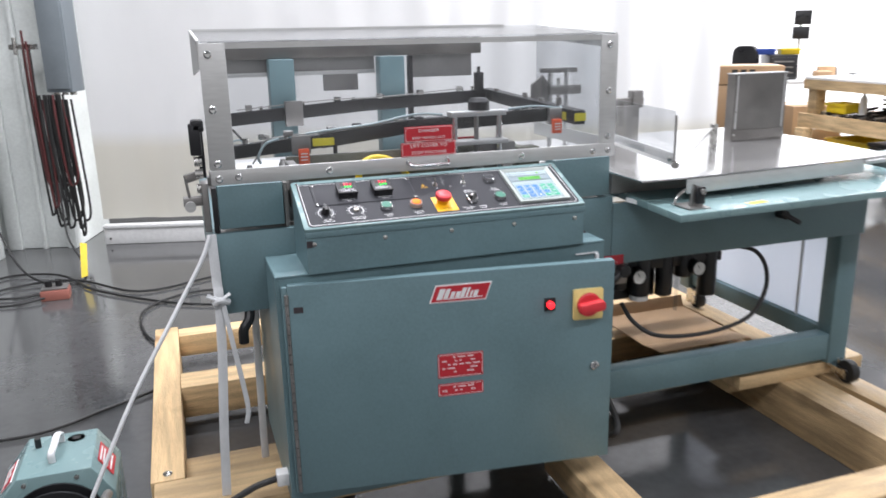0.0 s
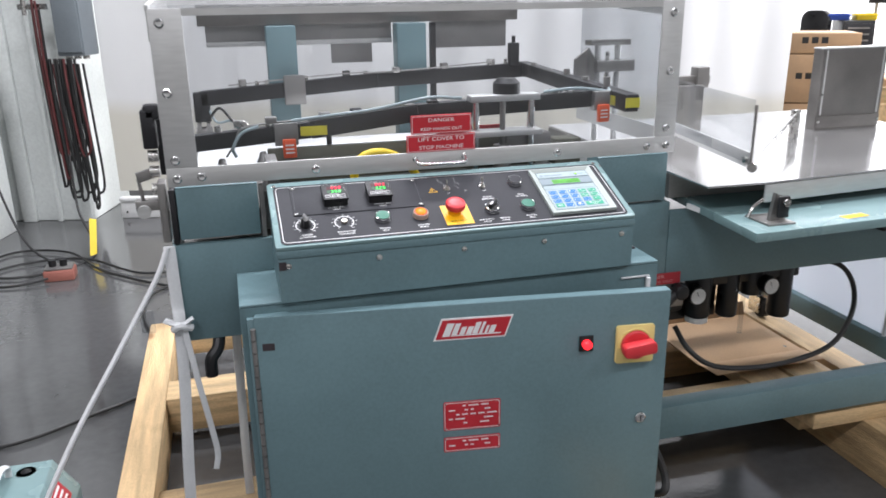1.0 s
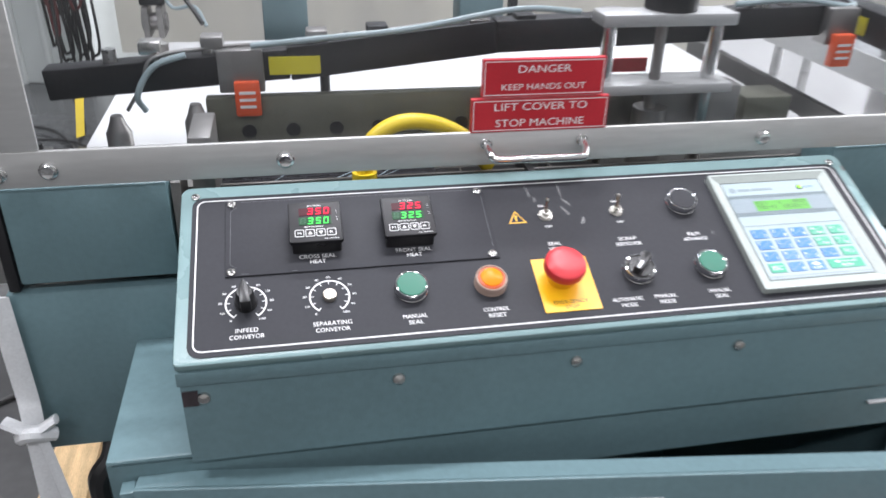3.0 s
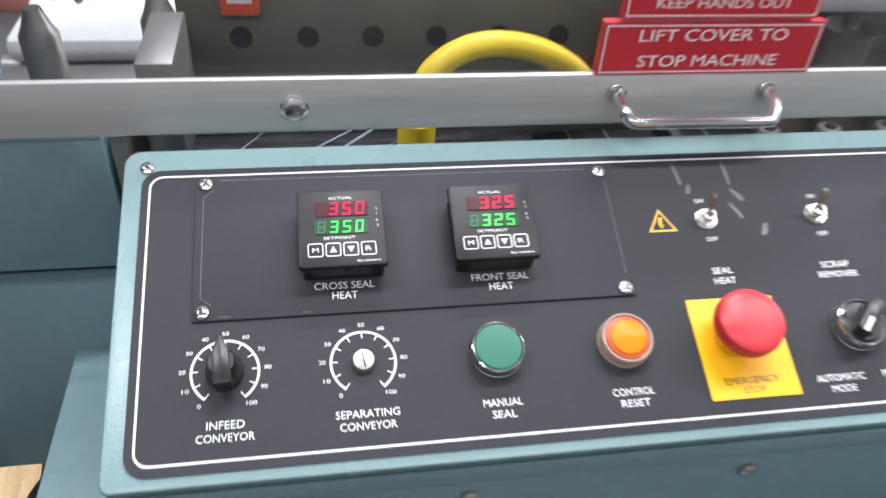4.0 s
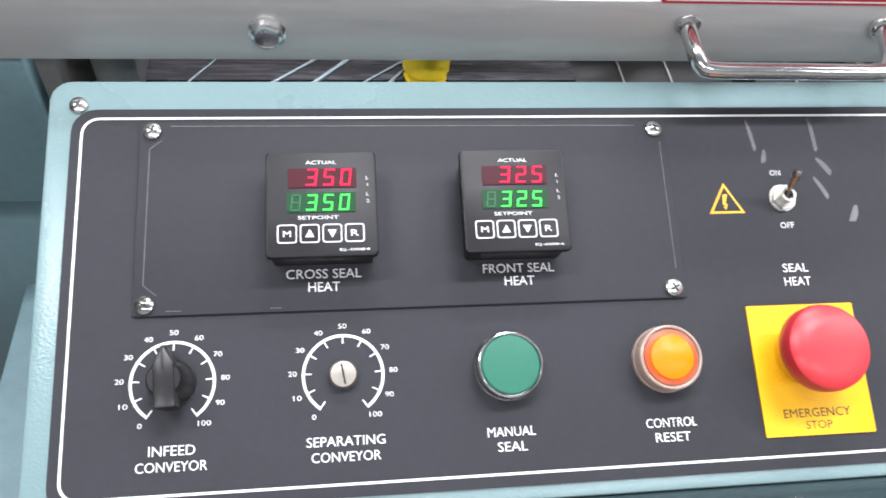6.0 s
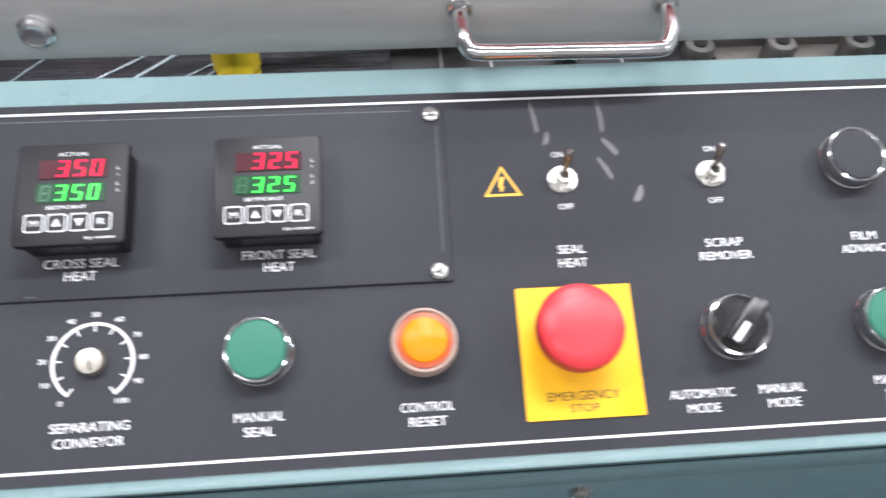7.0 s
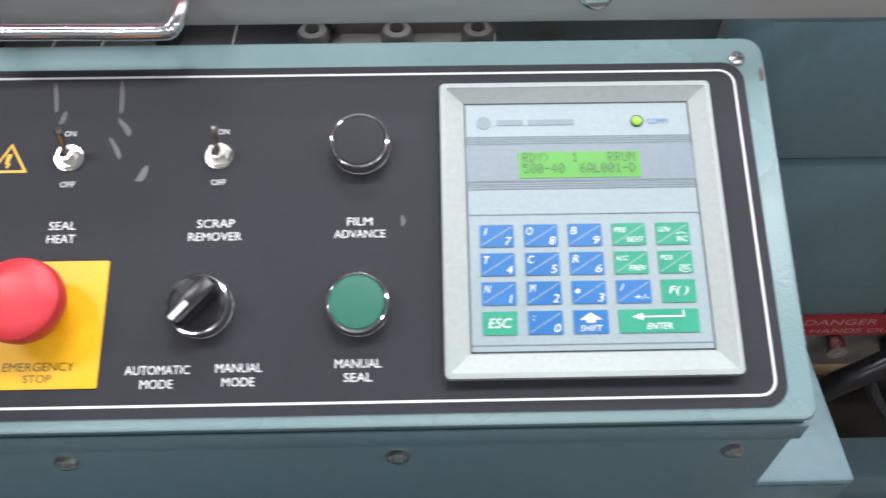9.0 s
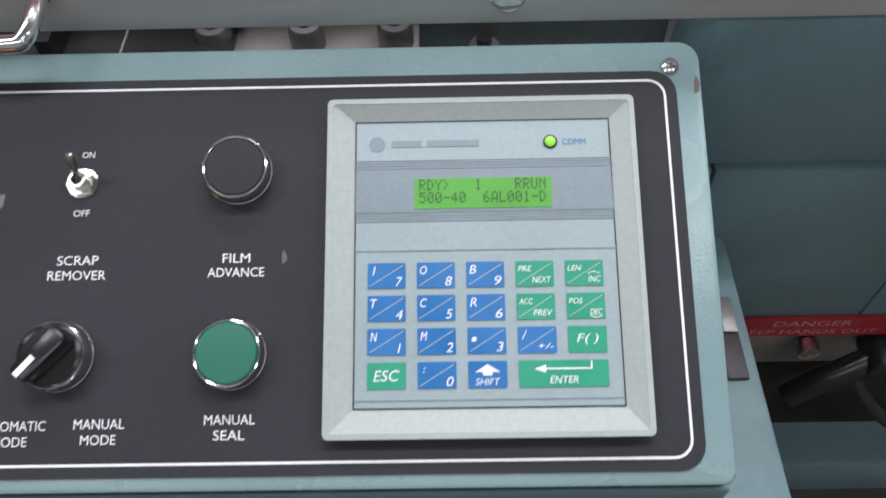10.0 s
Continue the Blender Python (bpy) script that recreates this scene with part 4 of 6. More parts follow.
cl = part("comm_lamp", lathe([(0.0032, 0), (0.0032, 0.0005), (0.0026, 0.0006)], P(0.2866, 0.1482, KL), 24), BLACK, kp)
part("lamp_lens", lathe([(0.0024, 0.0006), (0.0015, 0.0016), (0.0003, 0.0018)], P(0.2866, 0.1482, KL), 20), mat("lime_led", (0.28, 0.8, 0.05), 0.3, 0, 0.02, 40, emit=0.45), cl)
say("COMM", 0.2972, 0.1481, 0.0029, 0.0105, kp, BLUEK, KL)
keys = [["I|7", "O|8", "B|9", "PRE|NEXT", "LEN|INC"], ["T|4", "C|5", "R|6", "ACC|PREV", "POS|DEC"], ["N|1", "M|2", ".|3", "/|+/-", "=F( )"], ["=ESC", ":|0", "*SHIFT", "!ENTER"]]
for r_, row in enumerate(keys):
    for c_, k_ in enumerate(row):
        u0, v0 = 0.2049 + 0.02140 * c_, 0.0824 - 0.01432 * r_
        kw, kh = 0.0164, 0.0112
        if k_[0] == "!":
            kw = 0.0164 + 0.0214
        green = c_ > 2 or k_ == "=ESC"
        if k_ == "/|+/-":
            green = False
        ky = part("key", X(rrect(u0, u0 + kw, v0, v0 + kh, 0.0006), 0.00045, P(0, 0, KL)), GREENK if green else BLUEK, kp)
        lv = KL + 0.00046
        if "|" in k_:
            a, b = k_.split("|")
            d = [(u0 + 0.0008, v0 + 0.0012), (u0 + 0.0011, v0 + 0.0009), (u0 + kw - 0.0008, v0 + kh - 0.0012), (u0 + kw - 0.0011, v0 + kh - 0.0009)]
            part("diagonal", X(d, 0.0001, P(0, 0, lv)), GREYF, ky)
            big_ = len(a) == 1
            say(a, u0 + (0.0028 if big_ else 0.0040), v0 + kh - (0.0034 if a != "." else 0.005), (0.0038 if a not in ".:" else 0.0022) if big_ else 0.0024, (0.0030 if a not in "I.:/" else 0.0011) if big_ else 0.0060, ky, WHITE, lv, 0, 0.22)
            bw = {1: 0.0030, 3: 0.0068}.get(len(b), 0.0082)
            if b in ("INC", "DEC"):
                bw = 0.0054
            say(b, u0 + kw - 0.0012 - bw / 2, v0 + 0.0029, 0.0040 if len(b) == 1 else 0.0026, bw, ky, WHITE, lv, 0, 0.22)
        elif k_[0] == "=":
            say(k_[1:], u0 + kw / 2, v0 + kh / 2, 0.0046, 0.0110 if "E" in k_ else 0.0092, ky, WHITE, lv, 0, 0.22)
        elif k_[0] == "*":
            say("SHIFT", u0 + kw / 2, v0 + 0.0026, 0.0028, 0.0104, ky, WHITE, lv, 0, 0.22)
            part("shift_arrow", X([(-0.002, 0), (0.002, 0), (0.002, 0.0014), (0.0054, 0.0014), (0, 0.0048), (-0.0054, 0.0014), (-0.002, 0.0014)], 0.0001, P(u0 + kw / 2, v0 + 0.0052, lv)), WHITE, ky)
        else:
            say("ENTER", u0 + kw / 2, v0 + 0.0031, 0.0030, 0.0120, ky, WHITE, lv, 0, 0.22)
            part("enter_arrow", X([(-0.0125, 0.0), (-0.0075, 0.0017), (-0.0075, 0.0003), (0.0115, 0.0003), (0.0115, 0.0030), (0.0121, 0.0030), (0.0121, -0.0003), (-0.0075, -0.0003), (-0.0075, -0.0017)][::-1], 0.0001, P(u0 + kw / 2, v0 + 0.0077, lv)), WHITE, ky)

SCUFF = clear("pale_scuff", (1, 1, 1), 0.6, 0.07)
random.seed(31)
for u, v, ln, an in ((-0.009, 0.159, 0.018, 100), (0.024, 0.158, 0.02, 95), (0.030, 0.146, 0.012, 130), (0.036, 0.120, 0.010, 70), (0.026, 0.133, 0.014, 120), (0.168, 0.095, 0.006, 100), (-0.006, 0.152, 0.008, 80)):
    w_ = random.uniform(0.0012, 0.0026)
    part("scuff", X([(-w_, 0), (w_ * 0.6, 0.001), (w_, ln * 0.5), (w_ * 0.4, ln), (-w_ * 0.5, ln * 0.9), (-w_ * 0.8, ln * 0.4)], 0.00005, P(u, v, W0 + 0.0001, an - 90)), SCUFF, ov)
for c_, r_, up_ in ((4, 0, 1), (4, 1, -1)):
    u0, v0 = 0.2049 + 0.02140 * c_ + 0.0124, 0.0824 - 0.01432 * r_ + (0.0052 if up_ > 0 else 0.0011)
    part("chevron", X([(-0.0026, 0), (0, 0.0009 * up_), (0.0026, 0), (0.0026, 0.0003), (0, 0.0012 if up_ > 0 else -0.0006), (-0.0026, 0.0003)] if up_ > 0 else [(-0.0026, 0), (0, -0.0009), (0.0026, 0), (0.0026, 0.0003), (0, -0.0006), (-0.0026, 0.0003)], 0.0001, P(u0, v0, KL + 0.00047)), WHITE, kp)

# ---- machine body: bed, side boxes, rear posts ----
mb = thing("sealer_body", (0, 0.6, 0.15), "teal painted steel body of a film sealing machine", "machine")
part("front_panel", B(-0.54, 0.40, 0.2, 0.22, 0.652, 0.858, 0.003), TEAL, mb)
part("front_panel_end", B(0.401, 0.56, 0.2, 0.22, 0.655, 0.858, 0.003), TEAL, mb)
part("side_panel", B(-0.54, -0.52, 0.22, 1.1, 0.652, 0.858), TEAL, mb)
part("side_panel", B(0.54, 0.56, 0.22, 1.1, 0.655, 0.858), TEAL, mb)
part("back_panel", B(-0.52, 0.54, 1.08, 1.1, 0.652, 0.858), TEAL, mb)
part("bed_deck", B(-0.52, 0.54, 0.22, 1.08, 0.83, 0.85), DULL, mb)
part("box_west", B(-0.522, -0.367, 0.2, 0.26, 0.868, 0.974, 0.003), TEAL, mb)
part("box_east", B(0.372, 0.545, 0.2, 0.26, 0.864, 0.974, 0.003), TEAL, mb)
part("inner_bracket", J(B(-0.364, -0.355, 0.205, 0.26, 0.86, 0.97), B(-0.36, 0.37, 0.262, 0.266, 0.86, 0.94)), DULL, mb)
part("side_strip", B(-0.535, -0.5235, 0.2, 0.23, 0.86, 0.97, 0.002), IRON, mb, "black edge strip")
for a in (-0.3, 0.36):
    for b in (0.56, 1.02):
        part("leg", B(a - 0.03, a + 0.03, b - 0.03, b + 0.03, 0.15, 0.652, 0.004), TEAL, mb)
for x0, x1 in ((-0.283, -0.198), (0.100, 0.190)):
    part("rear_post", B(x0, x1, 1.01, 1.078, 0.859, 1.244, 0.004), TEAL, mb)
part("rear_rod", B(0.206, 0.222, 1.02, 1.04, 0.859, 1.244), IRON, mb)
part("rear_beam", B(-0.47, 0.50, 1.06, 1.10, 1.2455, 1.305, 0.002), DARKST, mb, "dark sheet metal rear beam")
part("rear_panel", B(-0.45, 0.098, 1.084, 1.090, 1.19, 1.245), GREYP, mb, "grey sheet metal rear panel")
part("rear_panel", B(0.226, 0.47, 1.084, 1.090, 1.165, 1.245), GREYP, mb, "grey sheet metal rear panel")
part("rear_tab", B(-0.09, 0.035, 1.080, 1.0835, 1.13, 1.23), GREYP, mb)
part("rear_lip", B(-0.45, 0.098, 1.076, 1.0835, 1.186, 1.20, 0.002), STEEL, mb)
part("pull_lever", T([(-0.47, 0.215, 0.652), (-0.475, 0.2, 0.63), (-0.49, 0.19, 0.61), (-0.492, 0.19, 0.575)], 0.013, 10), BLACK, mb, "black lever under the bed")
part("hanging_plate", B(0.45, 0.62, 0.206, 0.212, 0.59, 0.654, 0.001), DULL, mb)
# red darkened in the colour for the shade under the bed; lettering worn pinkish
nm = part("notice_label", B(0.455, 0.60, 0.197, 0.1995, 0.655, 0.683), mat("shaded_red_label", (0.36, 0.02, 0.03), 0.5), mb, "red warning label with white lettering")
for t_, h_, z_, w_ in (("DANGER", 0.008, 0.675, 0.062), ("KEEP HANDS OUT", 0.0065, 0.662, 0.11)):
    lettering(t_, Matrix.Translation((0.526, 0.1968, z_)) @ Matrix.Rotation(radians(90), 4, "X"), h_, w_, mat("pinkish_ink", (0.55, 0.28, 0.28), 0.5), nm)
part("latch_lever", T([(0.610, 0.195, 0.646), (0.592, 0.188, 0.636), (0.566, 0.182, 0.618), (0.547, 0.18, 0.602), (0.531, 0.178, 0.583)], 0.0115, 12), BLACK, mb, "black latch lever")
part("latch_boss", C((0.596, 0.205, 0.636), (0.596, 0.172, 0.636), 0.018, 18, None, 0.003), BLACK, mb)
part("latch_pin", C((0.53, 0.2, 0.645), (0.53, 0.185, 0.645), 0.009, 12), ZINC, mb)

# jaw bars and the parts between them
jw = thing("seal_jaw", (0, 0.6, 0.85), "black L-shaped heat seal jaw over the bed", "machine part")


def beam(p, q, w, h):
    p, q = Vector(p), Vector(q)
    d = (q - p).normalized()
    s = Vector((0, 0, 1)).cross(d).normalized()
    u = d.cross(s)
    m = Matrix((s, d, u)).transposed().to_4x4()
    bm = B(-w / 2, w / 2, 0, (q - p).length, -h / 2, h / 2, 0.002)
    return lift(bm, Matrix.Translation(p) @ m)


part("front_bar", J(beam((-0.50, 0.36, 1.03), (-0.24, 0.36, 1.047), 0.03, 0.034), beam((-0.24, 0.36, 1.047), (0.0, 0.36, 1.072), 0.03, 0.038), beam((0.0, 0.36, 1.072), (0.46, 0.36, 1.085), 0.03, 0.037)), IRON, jw)
part("rear_bar", J(beam((-0.48, 1.0, 1.05), (0.03, 1.0, 1.082), 0.03, 0.042), beam((0.03, 1.0, 1.082), (0.5, 1.0, 1.096), 0.03, 0.042), B(-0.50, -0.455, 0.985, 1.015, 0.985, 1.068, 0.004)), IRON, jw)
part("cross_bar", beam((0.49, 0.28, 1.078), (0.505, 1.02, 1.1), 0.034, 0.04), IRON, jw)
part("side_link", B(-0.552, -0.538, 0.3, 0.36, 0.98, 1.11, 0.004), IRON, jw)
yl = part("caution_label", B(-0.262, -0.205, 0.3435, 0.3447, 1.036, 1.056), YTAG, jw, "yellow caution label")
part("caution_label", lift(B(-0.0177, -0.0172, 0.05, 0.1, -0.011, 0.011), Matrix.Translation((0.49, 0.28, 1.078))), YTAG, jw, "yellow caution label")
part("caution_label", B(0.473, 0.509, 0.2785, 0.2797, 1.068, 1.09), YTAG, jw, "yellow caution label")
for x, y, z in ((-0.288, 0.352, 1.012), (0.44, 0.338, 1.052)):
    tb = part("sensor_tab", B(x - 0.014, x + 0.014, y - 0.02, y - 0.008, z - 0.02, z + 0.02, 0.002), ORTAB, jw, "orange sensor tab")
    part("tab_lines", J(*[B(x - 0.009, x + 0.009, y - 0.0208, y - 0.0201, z + dz, z + dz + 0.003) for dz in (-0.01, -0.002, 0.006)]), PAPER, tb)
    part("tab_bracket", B(x - 0.02, x + 0.02, y - 0.008, y + 0.02, z + 0.005, z + 0.05, 0.002), DULL, jw)
random.seed(12)
for k in range(20):
    f = random.random()
    if k % 2:
        p = (-0.46 + 0.92 * f, 0.36, 1.05 + 0.05 * f)
    else:
        p = (-0.42 + 0.88 * f, 1.0, 1.078 + 0.04 * f)
    part("bolt", C((p[0], p[1], p[2] - 0.008), (p[0], p[1], p[2] + random.uniform(0.008, 0.016)), random.uniform(0.004, 0.008), 10), ZINC, jw)
for k in range(5):
    b = 0.42 + 0.12 * k
    part("bolt", C((0.495, b, 1.09), (0.495, b, 1.125 - 0.01 * (k % 2)), 0.009, 12), DULL, jw)
part("jaw_wire", T([(-0.42, 0.345, 1.0), (-0.40, 0.342, 1.03), (-0.385, 0.345, 1.058), (-0.33, 0.35, 1.066), (-0.25, 0.355, 1.07), (-0.12, 0.355, 1.082), (0.0, 0.355, 1.098)], 0.0022), DULL, jw)
part("jaw_wire", T([(-0.40, 0.99, 1.085), (-0.1, 0.985, 1.105), (0.1, 0.985, 1.108), (0.4, 0.985, 1.125)], 0.002), DULL, jw)
part("jaw_wire", T([(-0.46, 0.95, 1.0), (-0.43, 0.93, 1.03), (-0.40, 0.9, 1.0), (-0.38, 0.86, 0.98)], 0.004), CABLE, jw)
part("rear_clip", B(-0.245, -0.185, 0.962, 0.984, 1.025, 1.108, 0.003), DULL, jw)
part("front_clip", B(-0.318, -0.268, 0.338, 0.344, 1.018, 1.066, 0.002), DULL, jw)
part("clevis", J(B(-0.495, -0.485, 0.97, 1.03, 0.93, 0.984), B(-0.47, -0.46, 0.97, 1.03, 0.93, 0.984), C((-0.50, 1.0, 0.955), (-0.455, 1.0, 0.955), 0.016, 14)), DULL, jw)
part("rear_knob", J(B(0.445, 0.475, 0.97, 1.0, 1.11, 1.18, 0.004), C((0.46, 0.985, 1.17), (0.46, 0.985, 1.2), 0.006, 10)), IRON, jw)

bl = thing("conveyor_belt", (0, 0.7, 0.85), "white conveyor belt across the bed", "conveyor")
part("belt", B(-0.5, 0.5, 0.44, 0.97, 0.90, 0.925, 0.01), BELT, bl)
part("front_ledge", B(-0.5, -0.34, 0.27, 0.435, 0.885, 0.905, 0.004), GREYP, bl)
for b in (0.46, 0.95):
    part("roller", C((-0.51, b, 0.889), (0.51, b, 0.889), 0.011, 14), DULL, bl)
    for a in (-0.505, 0.505):
        part("bearing", B(a - 0.012, a + 0.012, b - 0.02, b + 0.02, 0.851, 0.878), DULL, bl)
random.seed(77)
for k in range(9):
    x = -0.40 + 0.09 * k + random.uniform(-0.02, 0.02)
    z = 1.052 + 0.036 * (k / 8)
    part("clamp_block", B(x - 0.012, x + 0.012, 0.348, 0.372, z + 0.008, z + 0.022, 0.002), random.choice((DULL, ZINC, IRON)), jw)
for k in range(6):
    x = -0.36 + 0.15 * k
    part("clamp_block", B(x - 0.010, x + 0.010, 0.985, 1.012, 1.082 + 0.032 * k / 5, 1.1 + 0.032 * k / 5, 0.002), random.choice((DULL, ZINC, IRON)), jw)
for pts in ([(-0.28, 0.34, 1.07), (-0.2, 0.335, 1.078), (-0.1, 0.338, 1.086), (0.02, 0.34, 1.105), (0.1, 0.345, 1.1)], [(-0.40, 0.342, 1.0), (-0.405, 0.335, 1.02), (-0.385, 0.338, 1.05), (-0.35, 0.34, 1.062)], [(0.3, 0.35, 1.105), (0.38, 0.345, 1.11), (0.46, 0.35, 1.1), (0.49, 0.4, 1.1)], [(-0.46, 0.99, 1.02), (-0.44, 0.97, 0.985), (-0.40, 0.95, 0.99), (-0.38, 0.93, 0.96)]):
    part("clear_tube", T(pts, 0.0035), GREYF, jw, "pale plastic air tube")
lo = thing("lower_jaw", (0, 0.37, 0.85), "olive grey drilled lower jaw with rods and springs", "machine part")
part("plate", B(-0.335, 0.28, 0.34, 0.356, 0.94, 1.012, 0.002), OLIVE, lo)
for k in range(8):
    part("hole", C((-0.29 + 0.05 * k, 0.3385, 0.972), (-0.29 + 0.05 * k, 0.3405, 0.972), 0.0085, 14), BLACK, lo)
for x, zt in ((-0.43, 1.0), (-0.345, 1.01)):
    sp = part("pillar", lathe([(0.014, 0.85), (0.014, zt - 0.02), (0.010, zt - 0.012), (0.006, zt)], Matrix.Translation((x, 0.33, 0)), 16), DULL, lo)
part("cross_channel", B(-0.335, 0.45, 0.356, 0.42, 0.9, 0.945, 0.002), STEEL, lo)
part("red_guard", B(0.06, 0.22, 0.40, 0.404, 1.01, 1.028), RED, lo)
part("grey_box", B(0.19, 0.30, 0.30, 0.338, 0.955, 1.02, 0.003), DULL, lo)
part("grey_box", B(0.315, 0.38, 0.31, 0.36, 0.94, 1.0, 0.003), OLIVE, lo)
for x in (-0.2, 0.05):
    part("standoff", C((x, 0.36, 1.0), (x, 0.36, 1.04), 0.006, 10), IRON, lo)
part("deck_blade", B(-0.33, -0.08, 0.23, 0.30, 0.93, 0.934), mat("dark_film_roller", (0.03, 0.03, 0.035), 0.25, 0.3, 0.2, 30, stretch=(1, 12, 1)), lo)
part("black_guide", J(B(-0.08, 0.12, 0.225, 0.30, 0.92, 0.93), B(0.02, 0.028, 0.225, 0.3, 0.93, 0.945)), BLACK, lo)
part("yellow_hose", T([(-0.168, 0.235, 0.875), (-0.168, 0.236, 0.955), (-0.16, 0.24, 0.99), (-0.13, 0.245, 1.008), (-0.09, 0.25, 1.004), (-0.05, 0.26, 0.98), (-0.02, 0.28, 0.94)], 0.009, 12), YHOSE, lo, "glossy yellow air hose")
part("hose_collar", J(C((-0.168, 0.235, 0.94), (-0.168, 0.236, 0.958), 0.0135, 16), C((-0.168, 0.235, 0.922), (-0.168, 0.235, 0.934), 0.0125, 16)), YHOSE, lo)
part("fitting_plate", B(0.095, 0.225, 0.222, 0.300, 0.914, 0.922, 0.001), mat("beige_plate", (0.20, 0.185, 0.17), 0.5, 0.2, 0.2, 30), lo, "beige plate with four press fittings")
for k, x in enumerate((0.110, 0.162, 0.212, 0.262)):
    ft = part("fitting", lathe([(0.0100, 0), (0.0100, 0.012), (0.0085, 0.0145), (0.005, 0.015)], Matrix.Translation((x, 0.246, 0.922 if k < 3 else 0.905)), 18), DARKST, lo)
    part("fitting_core", C((x, 0.246, 0.925), (x, 0.246, 0.938 if k < 3 else 0.921), 0.0045, 10), BLACK, ft)
for x, dx, r_ in ((-0.30, 0.05, 0.0005), (-0.255, 0.085, 0.0008), (-0.232, 0.07, 0.0012), (-0.205, 0.09, 0.0006), (-0.19, 0.06, 0.0009)):
    part("film_strand", C((x, 0.226, 0.9345), (x + dx, 0.298, 0.9352), r_, 6), GREYD, lo)
part("edge_block", B(-0.345, -0.322, 0.222, 0.30, 0.90, 1.01, 0.002), DULL, lo)
for x in (-0.05, -0.02, 0.06):
    part("guide_joint", B(x, x + 0.0012, 0.224, 0.30, 0.9302, 0.9312), DULL, lo)

cy = thing("lift_cylinder", (0.17, 0.28, 0.85), "bright steel lift cylinder in a two-rod yoke", "machine part")
part("top_plate", B(0.10, 0.26, 0.27, 0.31, 1.098, 1.112, 0.002), STEEL, cy)
part("mid_plate", B(0.095, 0.265, 0.265, 0.315, 1.022, 1.034, 0.002), STEEL, cy)
for x in (0.115, 0.245):
    part("rod", C((x, 0.29, 0.85), (x, 0.29, 1.098), 0.0085, 14), CHROME, cy)
part("piston", C((0.178, 0.29, 0.9), (0.178, 0.29, 1.098), 0.0065, 14), DULL, cy)
part("top_knob", lathe([(0.03, 1.112), (0.03, 1.135), (0.02, 1.145), (0.004, 1.146)], Matrix.Translation((0.19, 0.3, 0)), 18), IRON, cy)
part("cylinder", C((0.178, 0.29, 0.85), (0.178, 0.29, 1.0), 0.02, 18), DULL, cy)

vm = thing("clamp_post", (0.6, 0.66, 0.85), "grey clamp post with a crosshead and side arm", "machine part")
for x in (0.585, 0.645):
    part("post", C((x, 0.66, 0.85), (x, 0.66, 1.2), 0.008, 12), STEEL, vm)
part("crosshead", B(0.555, 0.675, 0.64, 0.68, 1.185, 1.2, 0.002), DULL, vm)
part("side_arm", B(0.57, 0.685, 0.63, 0.65, 1.115, 1.145, 0.003), DULL, vm)
part("side_plate", X([(0, 0), (0.06, 0), (0.06, 0.12), (0.04, 0.15), (0.0, 0.12)], 0.01, Matrix.Translation((0.515, 0.66, 1.03)) @ Matrix.Rotation(radians(90), 4, "X")), DULL, vm)
part("spindle", C((0.615, 0.66, 1.0), (0.615, 0.66, 1.168), 0.006, 12), ZINC, vm)

# ---- safety cover ----
sc = thing("safety_cover", (0, 0.45, 0.967), "clear acrylic safety cover in a stainless steel frame", "machine cover")
FY0, FY1 = 0.194, 0.198
part("bottom_rail", B(-0.533, 0.554, FY0 - 0.001, FY1, 0.977, 1.0133, 0.0012), STEEL, sc)
part("post_west", B(-0.533, -0.474, FY0, FY1, 1.0135, 1.304, 0.001), STEEL, sc)
part("post_east", B(0.503, 0.554, FY0, FY1, 1.0135, 1.304, 0.001), STEEL, sc)
part("top_rail", B(-0.474, 0.503, FY0 + 0.001, FY1, 1.291, 1.304), STEEL, sc)
fp = part("front_pane", B(-0.53, 0.55, FY1 + 0.0005, FY1 + 0.005, 0.98, 1.303), ACRYL, sc, "clear acrylic front pane")
tp = X([(0.1985, 1.3042), (0.69, 1.332), (0.69, 1.337), (0.1985, 1.3092)], 1.085, Matrix.Translation((-0.532, 0, 0)) @ side)
tpn = part("top_pane", tp, ACRYL, sc, "clear acrylic top pane")
epn = part("end_pane", X([(0.204, 0.985), (0.69, 0.985), (0.69, 1.331), (0.204, 1.303)], 0.005, Matrix.Translation((0.548, 0, 0)) @ side), ACRYL, sc, "clear acrylic end pane")
for o_ in (fp, tpn, epn):
    o_.visible_shadow = False
part("rear_edge", B(-0.535, 0.43, 0.685, 0.692, 1.328, 1.341), STEEL, sc)
part("side_edge", J(beam((-0.533, 0.2, 1.3055), (-0.533, 0.69, 1.334), 0.008, 0.012), beam((0.551, 0.2, 1.3055), (0.551, 0.69, 1.334), 0.008, 0.008)), STEEL, sc)
part("corner_flange", J(X([(0.2, 1.303), (0.68, 1.329), (0.68, 1.217), (0.62, 1.217), (0.2, 1.247)][::-1], 0.003, Matrix.Translation((-0.5355, 0, 0)) @ side)), STEEL, sc)
part("side_rail", B(0.5425, 0.5455, 0.21, 0.69, 0.985, 1.025), STEEL, sc)
part("end_top_rail", beam((0.544, 0.205, 1.286), (0.544, 0.69, 1.314), 0.004, 0.034), STEEL, sc)
part("end_top_rail", beam((-0.526, 0.205, 1.286), (-0.526, 0.69, 1.314), 0.004, 0.034), STEEL, sc)
